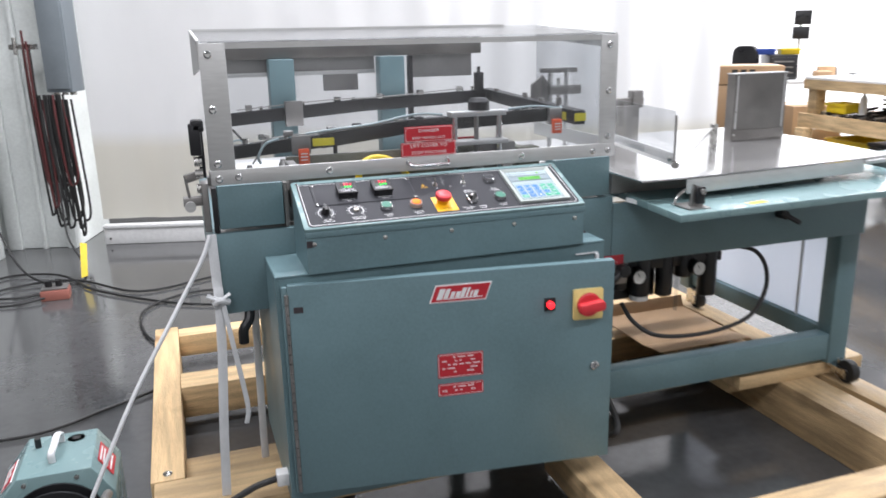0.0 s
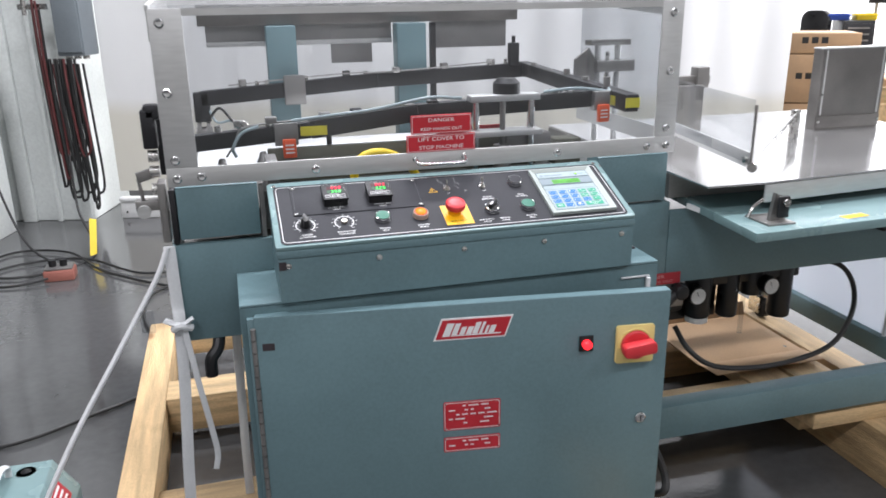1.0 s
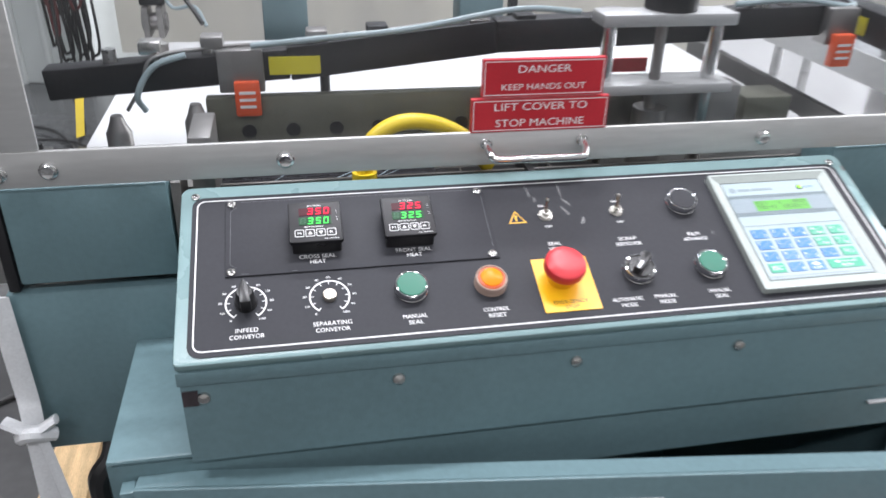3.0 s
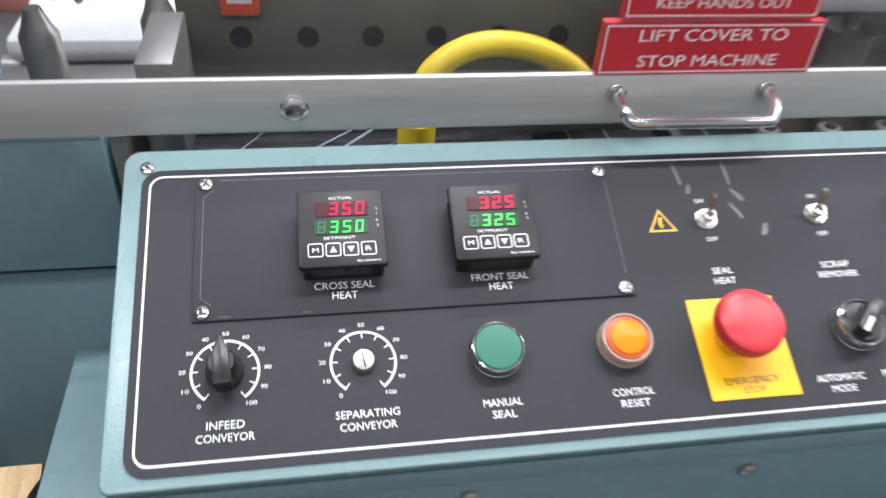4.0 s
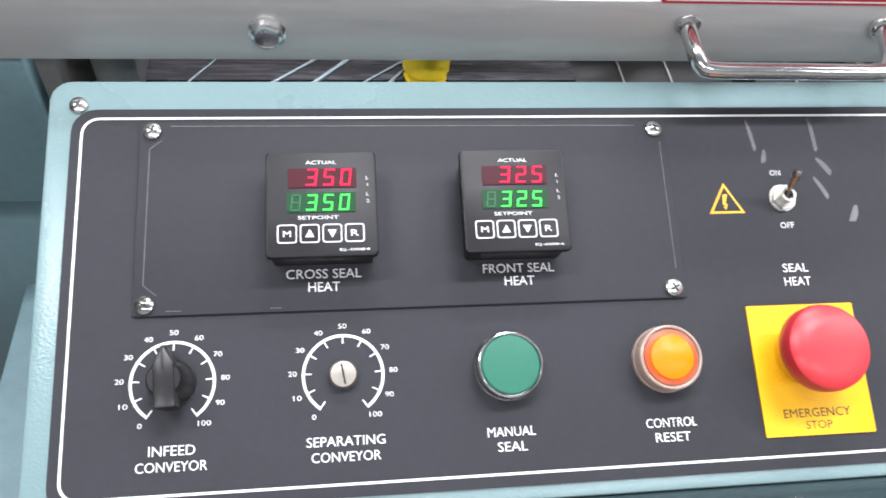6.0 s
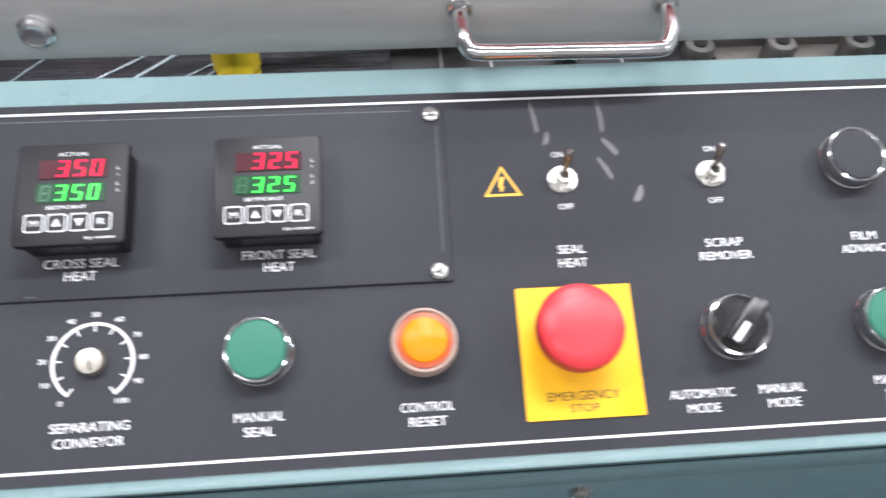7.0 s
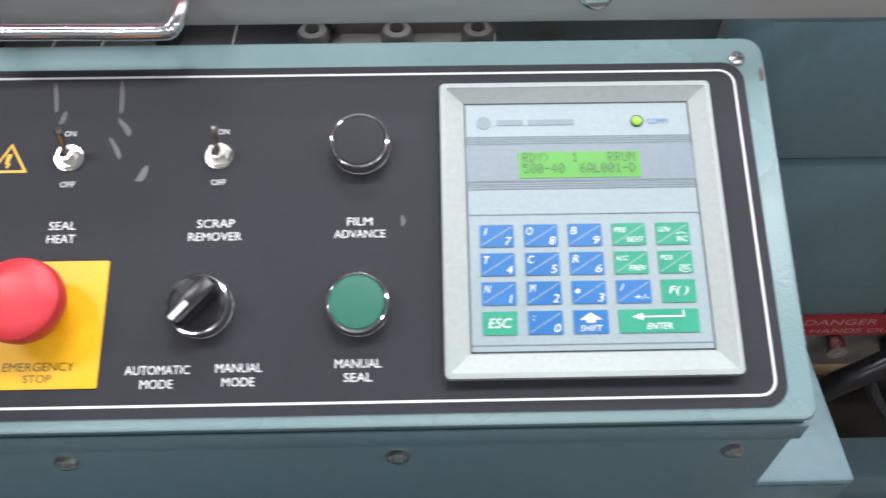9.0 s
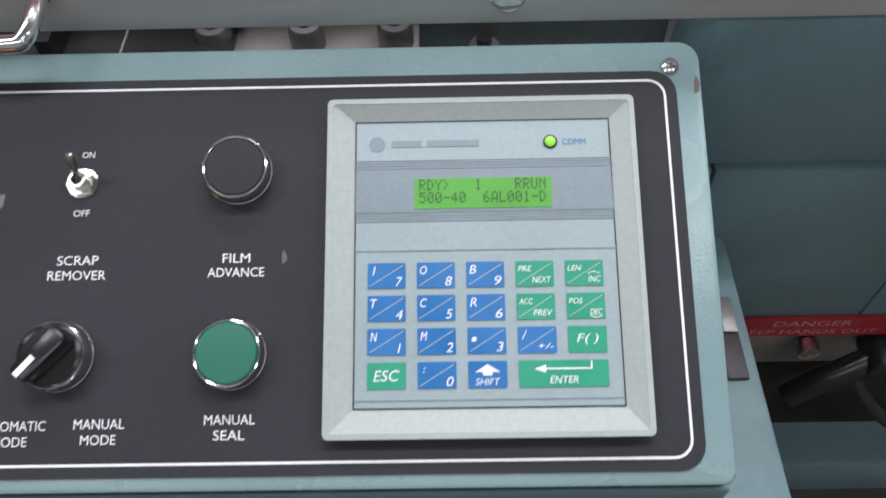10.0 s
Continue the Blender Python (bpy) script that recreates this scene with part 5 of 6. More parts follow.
for x, z in ((-0.514, 0.992), (-0.469, 0.994), (-0.25, 0.994), (0.2693, 0.994), (0.4844, 0.994), (0.532, 0.994), (-0.514, 1.028), (-0.514, 1.154), (-0.514, 1.279), (0.529, 1.033), (0.529, 1.156), (0.529, 1.279)):
    mz = Matrix.Translation((x, FY0 - 0.001, z)) @ Matrix.Rotation(radians(90), 4, "X")
    s_ = part("cover_screw", lathe([(0.0088, 0), (0.0088, 0.0012), (0.0076, 0.0018), (0.0070, 0.0044), (0.0058, 0.0052), (0.0046, 0.0048)], mz, 20), CHROME, sc)
    part("screw_core", lathe([(0.0046, 0.0030), (0.0045, 0.0042), (0.001, 0.0044)], mz, 14), ZINC, s_)
hd = part("handle", T([(-0.046, 0.196, 1.001), (-0.046, 0.184, 0.999), (-0.0455, 0.175, 0.997), (-0.043, 0.169, 0.994), (-0.036, 0.167, 0.993), (0.0, 0.167, 0.9925), (0.047, 0.167, 0.992), (0.054, 0.169, 0.993), (0.0572, 0.175, 0.996), (0.058, 0.184, 0.999), (0.058, 0.196, 1.001)], 0.0042, 14, 5), CHROME, sc, "chrome bow handle")
for x in (-0.046, 0.058):
    part("handle_foot", C((x, FY0 - 0.0012, 1.001), (x, FY0 - 0.004, 1.001), 0.0065, 16, None, 0.0008), CHROME, hd)
for z0_, z1_, x0_, x1_, ls in ((1.0505, 1.088, -0.053, 0.074, (("DANGER", 0.0075, 0.055, 0.009), ("KEEP HANDS OUT", 0.0062, 0.088, -0.009))), (1.0135, 1.048, -0.063, 0.082, (("LIFT COVER TO", 0.0078, 0.098, 0.009), ("STOP MACHINE", 0.0078, 0.094, -0.008)))):
    sg = part("warning_sign", B(x0_, x1_, FY0 - 0.0026, FY1 + 0.0003, z0_, z1_), RED, sc, "red warning sign with white lettering")
    xm, zm = (x0_ + x1_) / 2, (z0_ + z1_) / 2
    mm = Matrix.Translation((xm, FY0 - 0.0028, zm)) @ Matrix.Rotation(radians(90), 4, "X")
    a_, b_ = (x1_ - x0_) / 2 - 0.0015, (z1_ - z0_) / 2 - 0.0015
    part("sign_border", ring([(-a_, -b_), (a_, -b_), (a_, b_), (-a_, b_)], [(-a_ + 0.0008, -b_ + 0.0008), (a_ - 0.0008, -b_ + 0.0008), (a_ - 0.0008, b_ - 0.0008), (-a_ + 0.0008, b_ - 0.0008)], 0.0002, mm), WHITE, sg)
    for t_, h_, w_, dz in ls:
        lettering(t_, mm @ Matrix.Translation((0, dz, 0.0002)), h_, w_, WHITE, sg)

# left end hardware: latch, brackets and film strands
lh = thing("end_latch", (-0.56, 0.25, 0.86), "steel latch and roller bracket on the bed's end", "machine part")
part("bracket", J(B(-0.556, -0.5405, 0.22, 0.27, 0.86, 0.98, 0.002), B(-0.60, -0.5405, 0.23, 0.262, 0.925, 0.945, 0.002)), DULL, lh)
for z in (0.965, 1.0, 1.03):
    part("roller", C((-0.566, 0.245, z), (-0.548, 0.245, z), 0.012, 16), ZINC, lh)
part("hook", J(B(-0.572, -0.545, 0.235, 0.265, 1.045, 1.12, 0.004), B(-0.566, -0.536, 0.235, 0.265, 1.1, 1.13, 0.006)), IRON, lh)
part("arm", J(beam((-0.592, 0.24, 0.99), (-0.55, 0.25, 1.0), 0.012, 0.02), beam((-0.59, 0.24, 0.99), (-0.583, 0.235, 0.93), 0.006, 0.006)), DULL, lh)
part("pin", C((-0.585, 0.22, 0.925), (-0.585, 0.25, 0.925), 0.013, 14), STEEL, lh)

fs_ = thing("scrap_strand", (-0.85, 0.1, 0.0), "white twisted film scrap strand running down to the winder", "film strand")
part("strand", T([(-0.548, 0.19, 0.86), (-0.575, 0.18, 0.80), (-0.65, 0.155, 0.68), (-0.765, 0.10, 0.50), (-0.875, 0.05, 0.29), (-0.90, 0.07, 0.23)], 0.0052, 8, 8), STRAP, fs_)
part("guide_plate", B(-0.61, -0.585, 0.15, 0.158, 0.70, 0.745, 0.001), ACRYL, fs_)
st = thing("tie_strap", (-0.54, 0.19, 0.15), "white knotted strap tied down to the skid", "strap")
part("band", T([(-0.545, 0.193, 0.86), (-0.543, 0.192, 0.74), (-0.542, 0.186, 0.70), (-0.548, 0.184, 0.55), (-0.562, 0.186, 0.35), (-0.572, 0.195, 0.155)], 0.0115, 8, 6, 0.14), STRAP, st)
part("knot", J(T([(-0.57, 0.183, 0.71), (-0.54, 0.175, 0.70), (-0.515, 0.178, 0.712)], 0.009, 8, 4, 0.5), T([(-0.555, 0.178, 0.69), (-0.54, 0.17, 0.70), (-0.52, 0.18, 0.69)], 0.008, 8, 4)), STRAP, st)
part("loose_end", T([(-0.535, 0.178, 0.695), (-0.52, 0.17, 0.58), (-0.505, 0.172, 0.47), (-0.498, 0.176, 0.40), (-0.505, 0.178, 0.36)], 0.006, 8, 6, 0.15), STRAP, st)
st2 = solo("tie_band", T([(-0.438, 0.46, 0.65), (-0.441, 0.455, 0.45), (-0.445, 0.45, 0.25), (-0.446, 0.45, 0.102)], 0.0105, 8, 6, 0.14), STRAP, "white strap hanging from the bed to the skid", "strap")

# ---- infeed table ----
it = thing("infeed_table", (1.0, 0.4, 0.15), "teal infeed table frame with a bright stainless top", "machine table")
part("apron", B(0.5605, 1.51, 0.2, 0.206, 0.655, 0.838, 0.002), TEAL, it)
part("end_apron", B(1.504, 1.51, 0.2065, 1.05, 0.655, 0.838), TEAL, it)
part("rear_apron", B(0.5605, 1.503, 1.044, 1.05, 0.655, 0.838), TEAL, it)
part("front_shelf", X([(0.583, -0.085), (1.75, -0.035), (1.75, 0.32), (0.615, 0.32)], 0.02, Matrix.Translation((0, 0, 0.84)), 0.002), TEAL_L, it)
for x, y in ((1.425, 0.195), (1.425, 0.975), (0.5605, 0.975)):
    part("leg", B(x, x + 0.078, y + 0.012, y + 0.074, 0.2 if y < 0.5 else 0.235, 0.6545 if y < 0.5 else 0.84, 0.004), TEAL, it)
part("lower_rail", B(0.43, 1.424, 0.21, 0.265, 0.216, 0.309, 0.004), TEAL, it)
part("side_rail", B(1.44, 1.49, 0.27, 0.986, 0.25, 0.312, 0.004), TEAL, it)
part("end_panel", B(1.463, 1.467, 0.272, 0.985, 0.313, 0.70), SHEET, it, "white sheet closing the table's end")
part("conduit", C((1.456, 0.40, 0.313), (1.456, 0.40, 0.70), 0.006, 10), STRAP, it)
part("top_panel", X([(0.56, 0.06), (0.70, 0.055), (1.51, 0.125), (1.57, 0.60), (1.57, 0.95), (0.57, 0.95)], 0.004, Matrix.Translation((0, 0, 0.921))), mat("polished_stainless", (0.82, 0.82, 0.82), 0.16, 0.9, 0.08, 4, rvar=0.05), it, "mirror-bright stainless table top")
part("top_flange", J(beam((0.70, 0.058, 0.899), (1.38, 0.115, 0.899), 0.004, 0.04), beam((1.50, 0.13, 0.899), (1.565, 0.60, 0.899), 0.004, 0.04), beam((1.38, 0.115, 0.912), (1.50, 0.125, 0.912), 0.03, 0.012)), STEEL, it)
part("table_lining", B(0.565, 1.33, 0.22, 0.94, 0.861, 0.92), DULL, it)
part("slide_strip", lift(B(0, 0.10, -0.004, 0, 0, 0.012), Matrix.Translation((0.60, 0.19, 0.842)) @ Matrix.Rotation(radians(-84), 4, "Z")), PAPER, it)
fx = part("end_fixture", J(X([(0, 0), (0.04, 0), (0.03, 0.055), (0.010, 0.062)], 0.01, Matrix.Translation((0.655, -0.015, 0.86)) @ Matrix.Rotation(radians(90), 4, "X")), B(0.635, 0.70, -0.05, 0.03, 0.8602, 0.864)), DULL, it, "bent steel stop bracket")
part("stop_block", B(0.665, 0.69, -0.04, -0.03, 0.872, 0.918, 0.003), IRON, fx)
part("clip", C((0.678, -0.047, 0.905), (0.678, -0.02, 0.905), 0.008, 12), ZINC, fx)
part("spring_arm", T([(0.625, 0.005, 0.866), (0.638, 0.01, 0.885), (0.655, 0.0, 0.905)], 0.0035), ZINC, fx)
part("yellow_sticker", X([(0, 0), (0.06, 0.006), (0.058, 0.028), (-0.005, 0.02)], 0.0005, Matrix.Translation((0.83, -0.05, 0.8602))), YELLOW, it)
part("clamp_lever", J(C((1.15, 0.2, 0.755), (1.15, 0.165, 0.755), 0.014, 12), beam((1.125, 0.162, 0.768), (1.20, 0.16, 0.728), 0.012, 0.014)), IRON, it)
part("end_block", B(1.62, 1.75, 0.02, 0.30, 0.8602, 0.905, 0.003), TEAL_L, it)
part("end_knob", C((1.66, 0.15, 0.905), (1.66, 0.15, 0.93), 0.02, 14), ZINC, it)
for x, y, yw, zp in ((1.462, 0.238, 0.165, 0.1999), (1.464, 1.0, 0.98, 0.2349)):
    cs = part("caster", J(B(x - 0.028, x + 0.028, yw - 0.01, y + 0.03, zp - 0.007, zp), C((x, y - 0.05, zp), (x, y - 0.05, zp + 0.02), 0.012, 12), B(x - 0.021, x - 0.017, yw - 0.022, yw + 0.04, 0.165, zp - 0.006), B(x + 0.017, x + 0.021, yw - 0.022, yw + 0.04, 0.165, zp - 0.006)), ZINC, it, "small swivel caster")
    part("wheel", C((x - 0.015, yw - 0.012, 0.19), (x + 0.015, yw - 0.012, 0.19), 0.039, 24, None, 0.004), RUBBER, cs)
    part("hub", C((x - 0.024, yw - 0.012, 0.19), (x + 0.024, yw - 0.012, 0.19), 0.012, 14), ZINC, cs)

gd = thing("guide_flap", (0.7, 0.25, 0.925), "clear acrylic guide flap with a steel lower bar and stay rod", "machine guard")
part("lower_bar", beam((0.625, 0.014, 0.985), (0.71, 0.5, 0.985), 0.005, 0.034), STEEL, gd)
gp = part("flap_pane", X([(0.62, 0.02), (0.70, 0.5), (0.705, 0.5), (0.625, 0.02)], 0.13, Matrix.Translation((0, 0, 0.98))), ACRYL, gd)
gp.visible_shadow = False
part("stay_rod", C((0.63, 0.016, 0.972), (1.115, 0.49, 0.995), 0.0045, 10), CHROME, gd)
part("stay_clip", B(1.103, 1.123, 0.48, 0.50, 0.925, 1.005, 0.002), ZINC, gd)
part("pivot", C((0.623, 0.006, 0.972), (0.632, 0.024, 0.972), 0.010, 12), ZINC, gd)
part("edge_rod", C((0.623, 0.012, 0.97), (0.623, 0.012, 1.10), 0.003, 8), DULL, gd)
part("pane_screw", C((0.618, 0.03, 0.985), (0.628, 0.03, 0.985), 0.007, 12), ZINC, gd)
cg = thing("film_guide", (0.93, 0.72, 0.925), "grey clamp block on the infeed table", "machine part")
part("block", B(0.86, 0.95, 0.69, 0.75, 0.925, 1.06, 0.004), DULL, cg)
part("arm", J(B(0.82, 0.98, 0.71, 0.73, 1.06, 1.085, 0.003), B(0.93, 0.97, 0.70, 0.74, 1.05, 1.11, 0.003)), DULL, cg)
fb = thing("film_hopper", (1.38, 0.6, 0.925), "dark stainless upright box standing on the table top", "machine part")
part("box", J(B(1.258, 1.482, 0.58, 0.583, 0.925, 1.158), B(1.258, 1.262, 0.583, 0.62, 0.925, 1.158), B(1.478, 1.482, 0.583, 0.62, 0.925, 1.158), B(1.262, 1.478, 0.616, 0.62, 0.925, 1.158)), DARKST, fb)
part("front_lip", B(1.26, 1.48, 0.574, 0.5795, 0.932, 0.965, 0.002), DARKST, fb)
for x in (1.268, 1.468):
    part("edge_strip", B(x, x + 0.004, 0.5765, 0.5795, 0.97, 1.155), STEEL, fb)
part("rim", B(1.256, 1.484, 0.577, 0.622, 1.1582, 1.162), STEEL, fb)
for x, z in ((1.264, 0.95), (1.474, 0.95), (1.474, 1.14), (1.264, 1.03)):
    part("rivet", C((x, 0.5775, z), (x, 0.5725, z), 0.004, 10), ZINC, fb)

# air preparation unit under the table
ar = thing("air_regulator", (0.85, 0.3, 0.5), "black air filter and regulator unit with two dial gauges", "regulator")
for x, z0_, z1_, r_ in ((0.665, 0.53, 0.655, 0.03), (0.745, 0.50, 0.655, 0.034), (0.835, 0.49, 0.655, 0.028), (0.905, 0.545, 0.655, 0.03), (1.0, 0.47, 0.655, 0.030)):
    part("bowl", C((x, 0.33, z0_), (x, 0.33, z1_), r_, 16, None, 0.006), BLACK, ar)
part("manifold", J(B(0.62, 1.04, 0.31, 0.37, 0.585, 0.64, 0.006), B(0.64, 0.82, 0.36, 0.42, 0.48, 0.699), B(0.95, 1.02, 0.36, 0.42, 0.58, 0.699)), BLACK, ar)
for x, z_ in ((0.707, 0.578), (0.925, 0.581)):
    g_ = part("gauge", C((x, 0.3, z_), (x, 0.272, z_), 0.024, 24), BLACK, ar)
    part("gauge_face", C((x, 0.2725, z_), (x, 0.2712, z_), 0.021, 24), PAPER, g_, "white gauge face")
    part("needle", lift(B(-0.0008, 0.0008, 0, 0.014, 0, 0.0006), Matrix.Translation((x, 0.271, z_)) @ Matrix.Rotation(radians(90), 4, "X") @ Matrix.Rotation(0.4, 4, "Z")), BLACK, g_)
part("white_cup", C((0.745, 0.33, 0.485), (0.745, 0.33, 0.499), 0.03, 16), PAPER, ar)
part("drain_tube", C((0.885, 0.33, 0.43), (0.885, 0.33, 0.58), 0.007, 10), ACRYL, ar)
part("air_hose", T([(1.03, 0.33, 0.62), (1.08, 0.30, 0.63), (1.135, 0.27, 0.617), (1.165, 0.25, 0.565), (1.145, 0.22, 0.50), (1.08, 0.2, 0.43), (0.98, 0.2, 0.398), (0.85, 0.2, 0.392), (0.73, 0.21, 0.408), (0.67, 0.24, 0.45), (0.65, 0.28, 0.5)], 0.0068), CABLE, ar, "black air hose looping below")

ct = thing("cardboard_tray", (1.0, 0.75, 0.152), "flattened brown cardboard tray lying on the skid boards", "carton")
part("base", B(1.0, 1.40, 0.66, 0.98, 0.1535, 0.159, 0.002), CARD, ct)
part("flap", lift(B(0, 0.40, -0.10, 0, 0, 0.003, 0.001), Matrix.Translation((1.0, 0.659, 0.158)) @ Matrix.Rotation(radians(-6), 4, "X")), CARD, ct)
part("flap", lift(B(0, 0.40, 0, 0.003, 0, 0.05, 0.001), Matrix.Translation((1.0, 0.981, 0.1595)) @ Matrix.Rotation(radians(-20), 4, "X")), CARD, ct)

# ---- timber skid ----
sk = thing("timber_skid", (0.4, 0.6, 0), "rough pine timber skid under the machine", "pallet")


def plank(x0, x1, y0, y1, z0, z1, along="y"):
    part("plank", B(x0, x1, y0, y1, z0, z1, 0.003), WOOD if along == "y" else WOODX, sk)


plank(-0.765, -0.675, 0.335, 1.58, 0.0, 0.15)
plank(-0.29, -0.20, 0.36, 1.56, 0.0, 0.15)
plank(-0.674, -0.291, 1.46, 1.55, 0.06, 0.15, "x")
plank(-0.674, -0.291, 0.93, 1.06, 0.04, 0.155, "x")
plank(-0.674, -0.291, 0.41, 0.53, 0.03, 0.10, "x")
plank(-0.755, 0.45, 0.16, 0.33, 0.10, 0.15, "x")
plank(0.33, 0.44, -0.45, 0.15, 0.06, 0.15)
plank(0.33, 0.44, 0.34, 1.56, 0.06, 0.15)
plank(-0.199, 0.329, 0.98, 1.06, 0.06, 0.15, "x")
plank(0.441, 1.10, 0.50, 0.57, 0.05, 0.14, "x")
plank(1.10, 1.243, 0.30, 1.33, 0.105, 0.148)
plank(1.252, 1.395, -0.285, 1.36, 0.0, 0.152)
plank(1.43, 1.53, -0.29, 1.35, 0.103, 0.149)
plank(0.55, 1.53, -0.40, -0.29, 0.0, 0.147, "x")
plank(1.407, 1.52, -0.26, -0.16, 0.0, 0.102, "x")
plank(1.08, 1.60, 0.225, 0.315, 0.1525, 0.199, "x")
plank(0.90, 1.25, 0.88, 1.0, 0.0, 0.102, "x")
plank(1.407, 1.60, 0.88, 1.0, 0.0, 0.102, "x")
plank(0.441, 1.104, 1.2, 1.3, 0.05, 0.14, "x")
for x, y, z in ((-0.72, 0.37, 0.15), (1.33, 0.6, 0.152), (1.36, 0.7, 0.152), (1.33, -0.22, 0.152), (1.48, -0.1, 0.149)):
    part("bolt_head", lathe([(0.014, 0), (0.013, 0.003), (0.006, 0.007), (0.001, 0.0075)], Matrix.Translation((x, y, z)), 14), ZINC, sk)

# ---- scrap winder on the floor ----
wn = thing("scrap_winder", (-0.98, 0.33, 0), "small teal scrap winder box with a dark reel", "winder")
wp = [(-1.13, 0.0), (-0.845, 0.0), (-0.845, 0.20), (-0.895, 0.28), (-1.065, 0.28), (-1.13, 0.20)]
FRT = Matrix(((1, 0, 0, 0), (0, 0, -1, 0), (0, 1, 0, 0), (0, 0, 0, 1)))
part("housing", X(wp, 0.22, Matrix.Translation((0, 0.46, 0)) @ FRT, 0.003), TEAL_L, wn)
part("reel", lift(lathe([(0.02, 0), (0.115, 0.0), (0.115, 0.006), (0.03, 0.008), (0.03, 0.03), (0.11, 0.032), (0.11, 0.038), (0.02, 0.04)], None, 32), Matrix.Translation((-0.985, 0.238, 0.14)) @ Matrix.Rotation(radians(90), 4, "X")), IRON, wn, "dark take-up reel")
part("reel_hub", C((-0.985, 0.2, 0.14), (-0.985, 0.19, 0.14), 0.036, 24), TEAL, wn)
part("carry_handle", T([(-0.99, 0.30, 0.28), (-0.99, 0.30, 0.305), (-0.985, 0.33, 0.315), (-0.985, 0.38, 0.315), (-0.98, 0.41, 0.305), (-0.98, 0.41, 0.28)], 0.009, 8, 4, 0.5), STRAP, wn, "white strap handle")
part("rotary_knob", lathe([(0.022, 0.28), (0.022, 0.264), (0.012, 0.266), (0.011, 0.282), (0.002, 0.283)], Matrix.Translation((-0.945, 0.42, 0)), 20), BLACK, wn)
part("toggle", J(C((-1.035, 0.40, 0.28), (-1.035, 0.40, 0.305), 0.008, 12), C((-1.0, 0.43, 0.28), (-1.0, 0.43, 0.298), 0.006, 10)), BLACK, wn)
slope = math.atan2(0.08, 0.05)
m = Matrix.Translation((-0.870, 0.35, 0.241)) @ Matrix.Rotation(slope, 4, "Y") @ Matrix.Rotation(radians(90), 4, "Z")
nl = part("notice_label", X(rrect(-0.05, 0.05, -0.03, 0.03, 0.002), 0.001, m @ Matrix.Translation((0, 0, 0.001))), RED, wn, "red printed label")
part("print_bars", J(*[X([(-0.04, y), (0.035, y), (0.035, y + 0.006), (-0.04, y + 0.006)], 0.0004, m @ Matrix.Translation((0, 0, 0.0021))) for y in (-0.02, -0.006, 0.008, 0.019)]), WHITE, nl)
m = Matrix.Translation((-1.0985, 0.34, 0.241)) @ Matrix.Rotation(-math.atan2(0.08, 0.065), 4, "Y") @ Matrix.Rotation(radians(-90), 4, "Z")
badge(wn, m, 0.12, 0.05, 8, 5)
wn.location.x += 0.005
for x in (-1.05, -0.93):
    part("screw", C((x, 0.24, 0.262), (x, 0.235, 0.262), 0.006, 10), ZINC, wn)
part("outlet_tube", T([(-0.872, 0.06, 0.20), (-0.87, 0.075, 0.24), (-0.86, 0.13, 0.245), (-0.86, 0.2, 0.22)], 0.012, 10), DULL, wn)

# ---- beyond the curtain: bench, cartons, desk ----
FAR = Matrix.Translation((4.03, 3.16, 0)) @ Matrix.Rotation(radians(-5), 4, "Z")
wb = thing("workbench", (4.5, 2.8, 0), "pine workbench with a lower shelf and white top", "workbench")


def far(name, bm, material, parent, label=""):
    return part(name, lift(bm, FAR), material, parent, label)


far("worktop", B(-0.02, 1.0, -2.4, 0.02, 0.93, 0.95, 0.004), PAPER, wb, "white laminate bench top")
far("edge_beam", B(-0.025, 0.0, -2.4, 0.02, 0.86, 0.929), WOOD, wb)
far("shelf", B(0.0, 0.95, -2.38, 0.0, 0.62, 0.66), WOOD, wb)
far("shelf_beam", B(-0.03, -0.001, -2.4, 0.04, 0.57, 0.675), WOOD, wb)
for x in (0.0, 0.86):
    for y in (-0.1, -1.25, -2.35):
        far("leg", B(x - 0.091 if x == 0 else x + 0.09, x if x == 0 else x + 0.18, y, y + 0.09, 0, 0.569, 0.004), WOOD, wb)
        far("upright", B(x, x + 0.09, y, y + 0.09, 0.661, 0.929, 0.004), WOOD, wb)


def crate(name, m, w, d, h, material, label, cat):
    b = thing(name, m.translation, label, cat)
    part("shell", lift(J(X(rrect(-w / 2, w / 2, -d / 2, d / 2, 0.02), 0.01), ring(rrect(-w / 2, w / 2, -d / 2, d / 2, 0.02), rrect(-w / 2 + 0.006, w / 2 - 0.006, -d / 2 + 0.006, d / 2 - 0.006, 0.018), h)), m), material, b)
    part("rim", lift(ring(rrect(-w / 2 - 0.012, w / 2 + 0.012, -d / 2 - 0.012, d / 2 + 0.012, 0.02), rrect(-w / 2 + 0.001, w / 2 - 0.001, -d / 2 + 0.001, d / 2 - 0.001, 0.018), 0.014), m @ Matrix.Translation((0, 0, h - 0.02))), material, b)
    part("content", lift(B(-w / 2 + 0.03, w / 2 - 0.03, -d / 2 + 0.03, d / 2 - 0.03, 0.012, h * 0.7, 0.02), m), DULL, b)
    return b


